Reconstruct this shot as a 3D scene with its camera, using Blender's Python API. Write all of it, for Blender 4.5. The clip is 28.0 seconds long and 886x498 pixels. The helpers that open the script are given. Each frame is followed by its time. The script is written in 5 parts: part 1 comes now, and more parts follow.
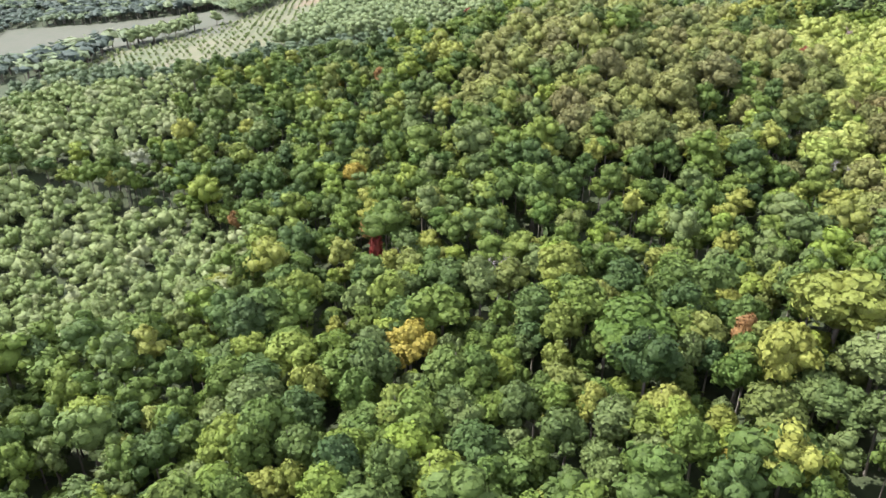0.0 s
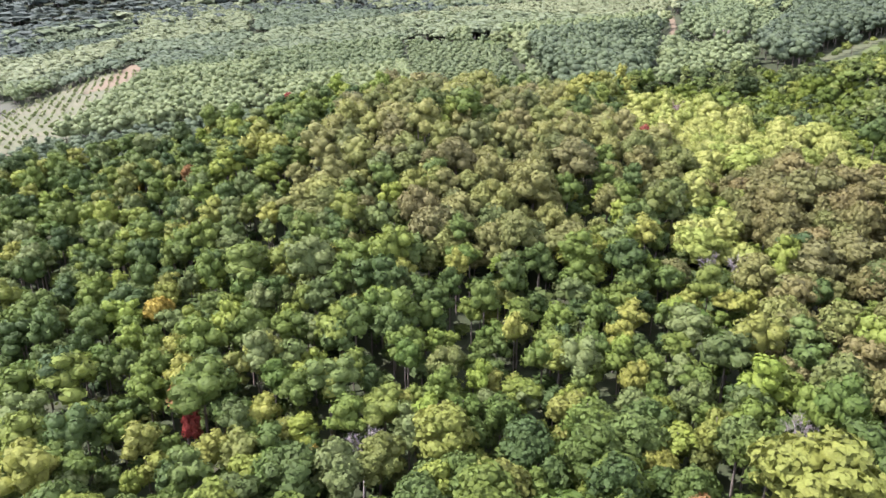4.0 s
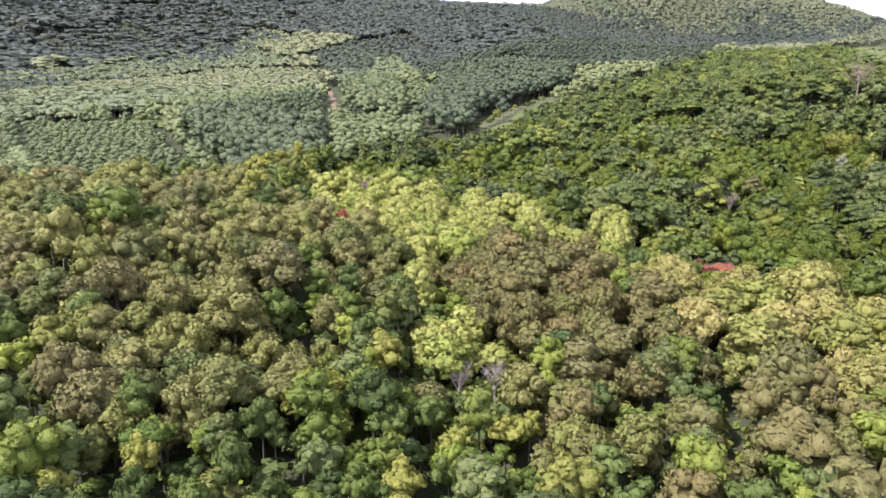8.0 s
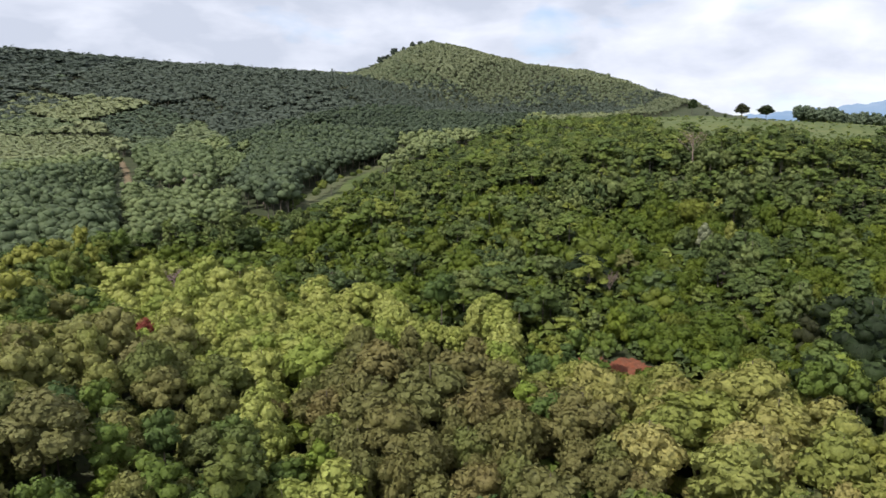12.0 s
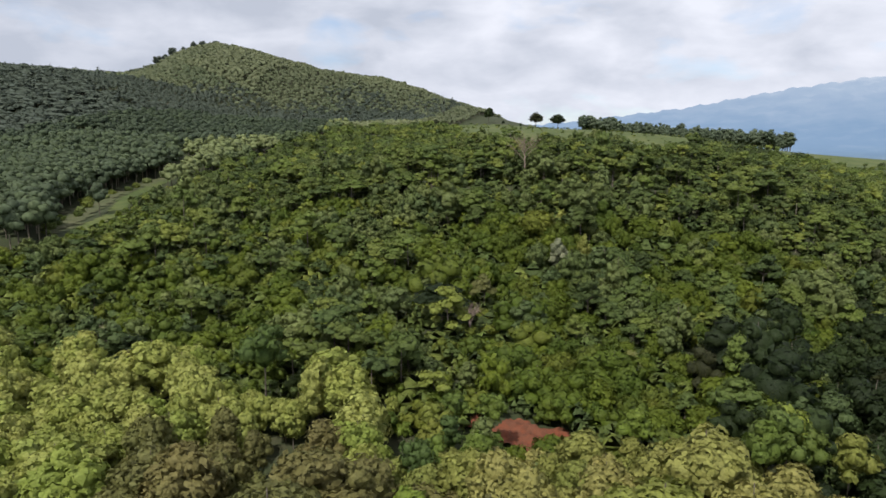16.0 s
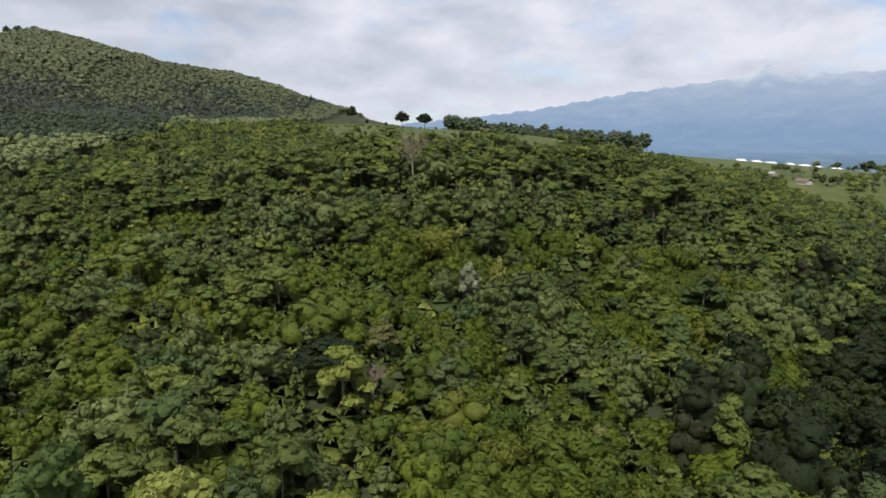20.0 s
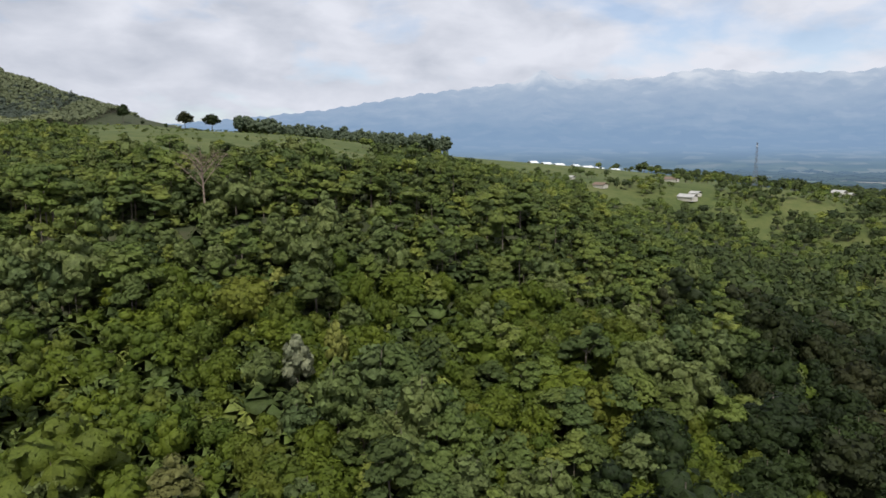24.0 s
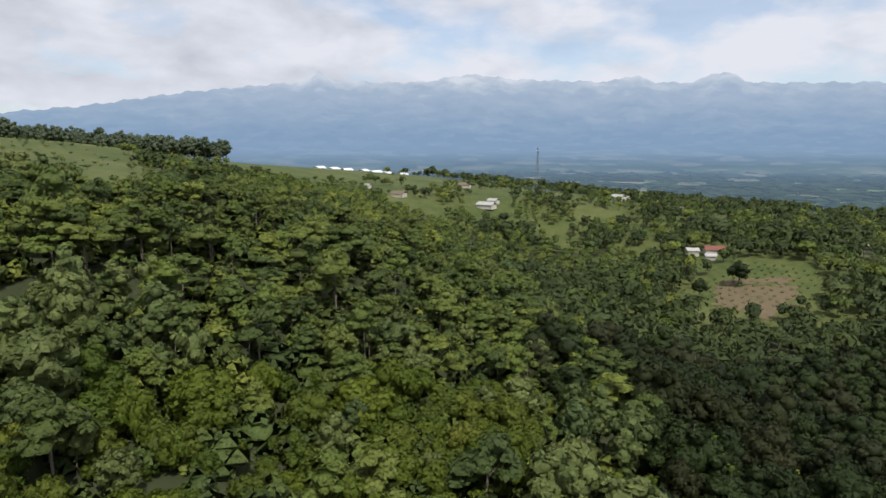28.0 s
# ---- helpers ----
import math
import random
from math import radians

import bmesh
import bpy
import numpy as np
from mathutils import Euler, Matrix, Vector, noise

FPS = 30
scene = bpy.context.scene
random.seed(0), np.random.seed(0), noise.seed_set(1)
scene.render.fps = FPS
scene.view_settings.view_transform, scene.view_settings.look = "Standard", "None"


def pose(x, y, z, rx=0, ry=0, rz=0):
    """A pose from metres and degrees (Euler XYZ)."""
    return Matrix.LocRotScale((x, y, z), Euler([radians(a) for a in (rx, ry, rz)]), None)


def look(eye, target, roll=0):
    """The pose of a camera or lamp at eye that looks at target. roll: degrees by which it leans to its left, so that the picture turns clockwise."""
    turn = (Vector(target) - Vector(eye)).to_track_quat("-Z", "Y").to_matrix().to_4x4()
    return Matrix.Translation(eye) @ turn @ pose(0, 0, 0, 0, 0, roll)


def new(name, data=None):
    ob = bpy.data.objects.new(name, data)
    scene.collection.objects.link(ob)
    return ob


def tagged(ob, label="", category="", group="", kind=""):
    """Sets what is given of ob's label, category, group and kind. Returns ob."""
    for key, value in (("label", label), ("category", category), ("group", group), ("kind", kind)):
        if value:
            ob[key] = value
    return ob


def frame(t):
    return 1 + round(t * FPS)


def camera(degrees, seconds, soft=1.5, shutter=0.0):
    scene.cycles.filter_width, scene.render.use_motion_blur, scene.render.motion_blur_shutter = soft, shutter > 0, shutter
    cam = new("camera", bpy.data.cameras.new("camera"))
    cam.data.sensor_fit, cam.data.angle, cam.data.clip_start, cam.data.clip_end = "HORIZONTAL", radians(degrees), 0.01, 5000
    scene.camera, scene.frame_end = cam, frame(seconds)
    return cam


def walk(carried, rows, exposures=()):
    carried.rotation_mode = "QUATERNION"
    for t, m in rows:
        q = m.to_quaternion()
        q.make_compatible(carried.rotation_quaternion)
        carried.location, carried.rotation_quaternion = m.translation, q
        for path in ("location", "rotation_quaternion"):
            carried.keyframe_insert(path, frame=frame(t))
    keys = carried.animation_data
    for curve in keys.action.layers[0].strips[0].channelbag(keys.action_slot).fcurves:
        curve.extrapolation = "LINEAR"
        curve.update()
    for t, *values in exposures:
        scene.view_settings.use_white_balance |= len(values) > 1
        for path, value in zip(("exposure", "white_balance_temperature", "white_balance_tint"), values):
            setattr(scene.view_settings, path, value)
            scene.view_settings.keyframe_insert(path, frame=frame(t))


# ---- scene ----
cam = camera(64.44, 28.0, soft=1.55)
PATH = [  # seconds, eye, yaw to the right of north, pitch, roll
    (0, (-0.00, -0.00, 80.00), 0.01, -25.24, -0.25),
    (0.5, (-0.22, 3.86, 79.81), 1.81, -24.53, -0.15),
    (1, (-0.35, 7.79, 79.68), 3.60, -23.79, 0.00),
    (1.5, (-0.37, 11.80, 79.65), 5.32, -23.18, 0.01),
    (2, (-0.31, 15.89, 79.70), 7.17, -22.52, 0.07),
    (2.5, (-0.21, 20.05, 79.77), 8.97, -21.84, 0.08),
    (3, (-0.06, 24.29, 79.86), 10.72, -21.18, 0.04),
    (3.5, (0.14, 28.59, 79.95), 12.56, -20.52, 0.04),
    (5.5, (2.78, 46.36, 80.33), 19.64, -17.83, 0.09),
    (6, (3.85, 50.54, 80.45), 22.30, -17.20, 0.05),
    (6.5, (4.97, 54.74, 80.48), 28.85, -16.53, 0.00),
    (7, (6.22, 59.04, 80.38), 35.44, -15.77, -0.05),
    (7.5, (7.68, 63.42, 80.20), 40.91, -15.07, 0.02),
    (8, (9.41, 67.78, 80.05), 41.77, -14.41, -0.02),
    (8.5, (11.39, 72.01, 79.97), 42.36, -13.74, -0.02),
    (9, (13.52, 76.07, 79.94), 43.66, -13.09, 0.01),
    (9.5, (15.74, 80.00, 79.91), 45.72, -12.41, -0.04),
    (10, (18.07, 83.83, 79.86), 48.07, -11.73, 0.01),
    (10.5, (20.56, 87.56, 79.80), 50.65, -11.07, 0.00),
    (11, (23.26, 91.22, 79.74), 53.24, -10.36, 0.04),
    (11.5, (26.10, 94.78, 79.72), 55.60, -9.72, -0.05),
    (12, (29.01, 98.23, 79.74), 57.26, -9.08, -0.03),
    (12.5, (31.94, 101.60, 79.78), 58.89, -8.77, -0.01),
    (14.5, (46.11, 113.79, 79.03), 65.29, -8.50, 0.05),
    (15, (49.70, 116.35, 78.90), 66.95, -8.50, 0.06),
    (15.5, (53.28, 118.75, 78.78), 69.31, -8.41, -0.06),
    (16, (56.85, 120.99, 78.76), 73.99, -8.36, -0.05),
    (16.5, (60.49, 123.15, 78.83), 78.20, -8.38, -0.09),
    (17, (64.39, 125.29, 78.88), 81.60, -8.40, 0.02),
    (17.5, (68.68, 127.38, 78.88), 83.17, -8.38, 0.03),
    (18, (73.26, 129.33, 78.83), 83.75, -8.36, 0.01),
    (18.5, (77.88, 131.04, 78.80), 83.76, -8.36, 0.01),
    (19, (82.41, 132.51, 78.81), 83.75, -8.35, 0.00),
    (19.5, (86.91, 133.83, 78.88), 84.23, -8.32, 0.01),
    (20, (91.43, 135.08, 79.01), 85.49, -8.35, 0.01),
    (20.5, (96.01, 136.30, 79.19), 87.22, -8.35, 0.06),
    (22.5, (114.50, 139.51, 80.64), 95.55, -8.35, 0.01),
    (23, (119.09, 139.89, 81.31), 97.65, -8.35, -0.08),
    (23.5, (123.81, 140.22, 82.00), 99.86, -8.36, -0.03),
    (24, (128.74, 140.47, 82.68), 102.09, -8.38, -0.03),
    (24.5, (133.90, 140.56, 83.31), 104.39, -8.37, -0.09),
    (25, (139.19, 140.47, 83.86), 106.67, -8.37, -0.04),
    (25.5, (144.54, 140.19, 84.35), 108.87, -8.37, -0.02),
    (26, (149.88, 139.70, 84.80), 111.15, -8.36, -0.01),
    (26.5, (155.15, 139.03, 85.23), 113.33, -8.34, -0.02),
    (27, (160.34, 138.24, 85.61), 115.46, -8.36, 0.11),
    (27.5, (165.44, 137.35, 85.96), 117.72, -8.32, 0.14),
    (28, (170.45, 136.36, 86.33), 119.88, -8.28, 0.15),
]


def aim(eye, yaw, pitch, roll):
    a, b = radians(yaw), radians(pitch)
    ahead = Vector((math.sin(a) * math.cos(b), math.cos(a) * math.cos(b), math.sin(b)))
    return look(eye, Vector(eye) + ahead, roll)


walk(cam, [(t, aim(eye, yaw, pitch, roll)) for t, eye, yaw, pitch, roll in PATH], [(0, 1.52, 5720, 14), (1.5, 1.6, 5680, 20), (3, 1.6, 5650, 24), (6, 1.4, 5750, 32), (8.5, 1.2, 5820, 29), (11, 0.5, 6050, 13), (15, 0.08, 6150, 12), (20, -0.12, 6150, 12), (28, -0.15, 6200, 11)])

# ---- world and light ----
world = bpy.data.worlds.new("World")
scene.world = world
world.use_nodes = True
wn, wl = world.node_tree.nodes, world.node_tree.links
wn.clear()
SUN_ELEVATION, SUN_AZIMUTH = 54.0, 282.0  # degrees; azimuth clockwise from north


def node(tree, kind, **values):
    n = tree.nodes.new(kind)
    for key, value in values.items():
        if key in n.inputs.keys():
            n.inputs[key].default_value = value
        else:
            setattr(n, key, value)
    return n


def build_world():
    tree = world.node_tree
    sky = node(tree, "ShaderNodeTexSky", sky_type="NISHITA", sun_disc=False)
    sky.sun_elevation, sky.sun_rotation = radians(SUN_ELEVATION), radians(SUN_AZIMUTH)
    sky.air_density, sky.dust_density, sky.ozone_density = 1.0, 0.3, 3.0
    coord = node(tree, "ShaderNodeTexCoord")
    wide = node(tree, "ShaderNodeMapping")
    wide.inputs["Scale"].default_value, wide.inputs["Location"].default_value = (1.0, 1.0, 2.4), (3.1, 1.7, 0.4)
    wl.new(coord.outputs["Generated"], wide.inputs["Vector"])
    big = node(tree, "ShaderNodeTexNoise", Scale=6.0, Detail=9.0, Roughness=0.5, Distortion=0.15)
    wl.new(wide.outputs[0], big.inputs["Vector"])
    cover = node(tree, "ShaderNodeValToRGB")
    cover.color_ramp.elements[0].position, cover.color_ramp.elements[1].position = 0.32, 0.47
    cover.color_ramp.elements[0].color = (0.42, 0.42, 0.42, 1)
    clear = node(tree, "ShaderNodeVectorMath", operation="DOT_PRODUCT")  # the cover thins towards the south-east
    wl.new(coord.outputs["Generated"], clear.inputs[0])
    clear.inputs[1].default_value = (0.015, 0.13, 0.0)
    thin = node(tree, "ShaderNodeMath", operation="ADD")
    wl.new(big.outputs["Fac"], thin.inputs[0])
    wl.new(clear.outputs["Value"], thin.inputs[1])
    wl.new(thin.outputs[0], cover.inputs[0])
    shade = node(tree, "ShaderNodeTexNoise", Scale=8.0, Detail=7.0, Roughness=0.5, Distortion=0.2)
    wl.new(wide.outputs[0], shade.inputs["Vector"])
    white = node(tree, "ShaderNodeValToRGB")
    e = white.color_ramp.elements
    e[0].position, e[0].color = 0.24, (0.54, 0.57, 0.63, 1)
    e[1].position, e[1].color = 0.66, (0.88, 0.885, 0.92, 1)
    deep = node(tree, "ShaderNodeVectorMath", operation="DOT_PRODUCT")
    wl.new(coord.outputs["Generated"], deep.inputs[0])
    deep.inputs[1].default_value = (0.0, -0.24, 0.0)
    bright = node(tree, "ShaderNodeMath", operation="ADD")
    wl.new(shade.outputs["Fac"], bright.inputs[0])
    wl.new(deep.outputs["Value"], bright.inputs[1])
    wl.new(bright.outputs[0], white.inputs[0])
    blue = node(tree, "ShaderNodeVectorMath", operation="SCALE")
    blue.inputs["Scale"].default_value = 0.13
    wl.new(sky.outputs[0], blue.inputs[0])
    mix = node(tree, "ShaderNodeMix", data_type="RGBA")
    wl.new(cover.outputs[0], mix.inputs["Factor"])
    wl.new(blue.outputs[0], mix.inputs["A"])
    wl.new(white.outputs[0], mix.inputs["B"])
    back = node(tree, "ShaderNodeBackground", Strength=1.0)
    wl.new(mix.outputs["Result"], back.inputs["Color"])
    wl.new(back.outputs[0], node(tree, "ShaderNodeOutputWorld").inputs[0])


build_world()
sun = new("sun", bpy.data.lights.new("sun", "SUN"))
sun.data.energy, sun.data.angle, sun.data.color = 4.2, radians(0.7), (1.0, 0.95, 0.86)
az, el = radians(SUN_AZIMUTH), radians(SUN_ELEVATION)
sun.matrix_world = look((math.sin(az) * math.cos(el) * 900, math.cos(az) * math.cos(el) * 900, math.sin(el) * 900), (0, 0, 0))


# ---- materials ----
def material(name):
    mat = bpy.data.materials.new(name)
    mat.use_nodes = True
    mat.node_tree.nodes.clear()
    return mat, mat.node_tree


def finish(tree, shader):
    tree.links.new(shader, node(tree, "ShaderNodeOutputMaterial").inputs[0])


def ramp(tree, source, stops):
    r = node(tree, "ShaderNodeValToRGB")
    e = r.color_ramp.elements
    while len(e) < len(stops):
        e.new(0.5)
    for item, (at, colour) in zip(e, stops):
        item.position, item.color = at, (*colour, 1)
    tree.links.new(source, r.inputs[0])
    return r.outputs[0]


def leaves(name, *colours, gloss=0.6, through_light=0.30, spread=0.22, size=3.6, holes=0.60, even=False):
    """Foliage: each tree has its own tone between the colours, each spray varies round it, and gaps show between the leaves."""
    mat, tree = material(name)
    lk = tree.links
    own = node(tree, "ShaderNodeObjectInfo")
    tint = node(tree, "ShaderNodeAttribute", attribute_name="tint")
    add = node(tree, "ShaderNodeMath", operation="ADD")
    if not even:
        lk.new(own.outputs["Random"], add.inputs[0])
    else:
        add.inputs[0].default_value = 0.0
    lk.new(tint.outputs["Fac"], add.inputs[1])
    fract = node(tree, "ShaderNodeMath", operation="FRACT")
    lk.new(add.outputs[0], fract.inputs[0])
    base = ramp(tree, fract.outputs[0], [(n / max(1, len(colours) - 1), (r * 1.28, g * 1.18, b * 1.22)) for n, (r, g, b) in enumerate(colours)])
    geo = node(tree, "ShaderNodeNewGeometry")
    leaf = node(tree, "ShaderNodeTexVoronoi", Scale=size)
    lk.new(geo.outputs["Position"], leaf.inputs["Vector"])
    cell = node(tree, "ShaderNodeSeparateColor")
    lk.new(leaf.outputs["Color"], cell.inputs[0])
    both = node(tree, "ShaderNodeMath", operation="ADD")
    lk.new(geo.outputs["Random Per Island"], both.inputs[0])
    lk.new(cell.outputs[0], both.inputs[1])
    vary = node(tree, "ShaderNodeMapRange")
    lk.new(both.outputs[0], vary.inputs["Value"])
    vary.inputs["From Min"].default_value, vary.inputs["From Max"].default_value = 0.2, 1.8
    vary.inputs["To Min"].default_value, vary.inputs["To Max"].default_value = 1 - spread, 1 + spread
    hue = node(tree, "ShaderNodeHueSaturation")
    lk.new(base, hue.inputs["Color"])
    lk.new(vary.outputs[0], hue.inputs["Value"])
    soft = node(tree, "ShaderNodeTexNoise", Scale=0.35, Detail=3.0)
    lk.new(geo.outputs["Position"], soft.inputs["Vector"])
    turn = node(tree, "ShaderNodeMapRange")
    lk.new(soft.outputs["Fac"], turn.inputs["Value"])
    turn.inputs["To Min"].default_value, turn.inputs["To Max"].default_value = 0.485, 0.512
    lk.new(turn.outputs[0], hue.inputs["Hue"])
    skin = node(tree, "ShaderNodeBsdfPrincipled", Roughness=gloss)
    skin.inputs["Specular IOR Level"].default_value = 0.18
    lk.new(hue.outputs[0], skin.inputs["Base Color"])
    clump = node(tree, "ShaderNodeTexNoise", Scale=size * 1.1, Detail=3.0, Roughness=0.7)
    lk.new(geo.outputs["Position"], clump.inputs["Vector"])
    up = node(tree, "ShaderNodeBump", Strength=0.5, Distance=0.22)
    lk.new(clump.outputs["Fac"], up.inputs["Height"])
    lk.new(up.outputs[0], skin.inputs["Normal"])
    glow = node(tree, "ShaderNodeBsdfTranslucent")
    lk.new(hue.outputs[0], glow.inputs["Color"])
    mix = node(tree, "ShaderNodeMixShader")
    mix.inputs[0].default_value = through_light
    lk.new(skin.outputs[0], mix.inputs[1])
    lk.new(glow.outputs[0], mix.inputs[2])
    gap = node(tree, "ShaderNodeMath", operation="GREATER_THAN")
    lk.new(clump.outputs["Fac"], gap.inputs[0])
    gap.inputs[1].default_value = holes
    cut = node(tree, "ShaderNodeMixShader")
    lk.new(gap.outputs[0], cut.inputs[0])
    lk.new(mix.outputs[0], cut.inputs[1])
    lk.new(node(tree, "ShaderNodeBsdfTransparent").outputs[0], cut.inputs[2])
    finish(tree, cut.outputs[0])
    return mat


def earthy(name, colours, scale, fine=6.0, rough=0.9, bump=0.4):
    """Soil, grass, bark, plaster: colours mixed by noise at two sizes, with relief."""
    mat, tree = material(name)
    lk = tree.links
    geo = node(tree, "ShaderNodeNewGeometry")
    a = node(tree, "ShaderNodeTexNoise", Scale=scale, Detail=6.0, Roughness=0.6)
    b = node(tree, "ShaderNodeTexNoise", Scale=scale * fine, Detail=6.0, Roughness=0.7)
    lk.new(geo.outputs["Position"], a.inputs["Vector"])
    lk.new(geo.outputs["Position"], b.inputs["Vector"])
    mid = node(tree, "ShaderNodeMath", operation="MULTIPLY_ADD")
    lk.new(a.outputs["Fac"], mid.inputs[0])
    mid.inputs[1].default_value = 1.6
    lk.new(b.outputs["Fac"], mid.inputs[2])
    half = node(tree, "ShaderNodeMath", operation="MULTIPLY_ADD")
    lk.new(mid.outputs[0], half.inputs[0])
    half.inputs[1].default_value, half.inputs[2].default_value = 0.9, -0.67
    base = ramp(tree, half.outputs[0], [(n / max(1, len(colours) - 1), c) for n, c in enumerate(colours)])
    skin = node(tree, "ShaderNodeBsdfPrincipled", Roughness=rough)
    skin.inputs["Specular IOR Level"].default_value = 0.2
    lk.new(base, skin.inputs["Base Color"])
    if bump:
        up = node(tree, "ShaderNodeBump", Strength=bump, Distance=0.3)
        lk.new(b.outputs["Fac"], up.inputs["Height"])
        lk.new(up.outputs[0], skin.inputs["Normal"])
    finish(tree, skin.outputs[0])
    return mat


def painted(name, colour, rough=0.5, metal=0.0, dirt=0.25):
    mat, tree = material(name)
    geo = node(tree, "ShaderNodeNewGeometry")
    a = node(tree, "ShaderNodeTexNoise", Scale=0.7, Detail=6.0, Roughness=0.7)
    tree.links.new(geo.outputs["Position"], a.inputs["Vector"])
    low = tuple(c * (1 - dirt) for c in colour)
    base = ramp(tree, a.outputs["Fac"], [(0.35, low), (0.65, colour)])
    skin = node(tree, "ShaderNodeBsdfPrincipled", Roughness=rough, Metallic=metal)
    tree.links.new(base, skin.inputs["Base Color"])
    finish(tree, skin.outputs[0])
    return mat


def distant(name, stops, scale, stretch=1.0, grainy=0.6, high=None):
    """Land kilometres away: its own patches of fields and woods, with blue haze painted on as a glow that grows with
    the distance.
    """
    mat, tree = material(name)
    lk = tree.links
    geo = node(tree, "ShaderNodeNewGeometry")
    size = node(tree, "ShaderNodeMapping")
    size.inputs["Scale"].default_value = (scale, scale, scale * stretch)
    lk.new(geo.outputs["Position"], size.inputs["Vector"])
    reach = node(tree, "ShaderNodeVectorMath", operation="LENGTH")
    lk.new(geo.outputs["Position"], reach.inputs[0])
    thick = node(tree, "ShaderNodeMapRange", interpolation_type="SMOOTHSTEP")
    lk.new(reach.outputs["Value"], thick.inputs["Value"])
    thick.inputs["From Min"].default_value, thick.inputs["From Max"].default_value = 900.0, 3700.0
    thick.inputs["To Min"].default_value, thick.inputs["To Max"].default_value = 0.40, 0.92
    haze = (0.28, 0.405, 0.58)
    cells = node(tree, "ShaderNodeTexVoronoi", Scale=1.0, Randomness=1.0)
    lk.new(size.outputs[0], cells.inputs["Vector"])
    grain = node(tree, "ShaderNodeTexNoise", Scale=1.7, Detail=8.0, Roughness=0.65)
    lk.new(size.outputs[0], grain.inputs["Vector"])
    grey = node(tree, "ShaderNodeSeparateColor")
    lk.new(cells.outputs["Color"], grey.inputs[0])
    mid = node(tree, "ShaderNodeMix", data_type="FLOAT")
    mid.inputs["Factor"].default_value = grainy
    lk.new(grey.outputs[0], mid.inputs["A"])
    lk.new(grain.outputs["Fac"], mid.inputs["B"])
    base = ramp(tree, mid.outputs["Result"], stops)
    skin = node(tree, "ShaderNodeBsdfPrincipled", Roughness=0.95)
    skin.inputs["Specular IOR Level"].default_value = 0.0
    lk.new(base, skin.inputs["Base Color"])
    # the haze is an emission added to the land's own surface
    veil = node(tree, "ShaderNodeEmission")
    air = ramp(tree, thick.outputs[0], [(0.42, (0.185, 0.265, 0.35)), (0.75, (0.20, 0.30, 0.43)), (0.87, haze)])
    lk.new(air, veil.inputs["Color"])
    if high:  # broken cloud and whiter haze on the peaks, painted into the glow
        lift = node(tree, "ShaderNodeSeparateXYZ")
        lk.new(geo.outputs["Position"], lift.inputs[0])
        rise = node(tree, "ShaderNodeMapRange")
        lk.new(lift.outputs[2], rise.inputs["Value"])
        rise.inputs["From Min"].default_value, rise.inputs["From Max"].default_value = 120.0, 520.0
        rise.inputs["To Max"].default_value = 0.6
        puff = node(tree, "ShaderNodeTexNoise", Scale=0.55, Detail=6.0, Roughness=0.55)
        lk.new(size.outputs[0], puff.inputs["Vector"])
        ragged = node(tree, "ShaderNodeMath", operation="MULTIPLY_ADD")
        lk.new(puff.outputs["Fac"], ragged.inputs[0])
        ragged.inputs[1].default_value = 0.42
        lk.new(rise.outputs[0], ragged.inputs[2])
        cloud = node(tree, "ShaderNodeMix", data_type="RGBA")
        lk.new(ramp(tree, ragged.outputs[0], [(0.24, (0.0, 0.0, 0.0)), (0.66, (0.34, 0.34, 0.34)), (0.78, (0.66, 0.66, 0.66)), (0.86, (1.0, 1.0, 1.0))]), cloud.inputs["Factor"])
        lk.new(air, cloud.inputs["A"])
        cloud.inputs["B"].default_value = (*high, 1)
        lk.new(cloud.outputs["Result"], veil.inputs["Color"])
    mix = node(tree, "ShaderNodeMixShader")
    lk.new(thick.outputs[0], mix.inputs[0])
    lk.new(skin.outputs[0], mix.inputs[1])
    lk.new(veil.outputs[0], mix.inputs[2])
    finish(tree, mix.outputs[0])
    return mat


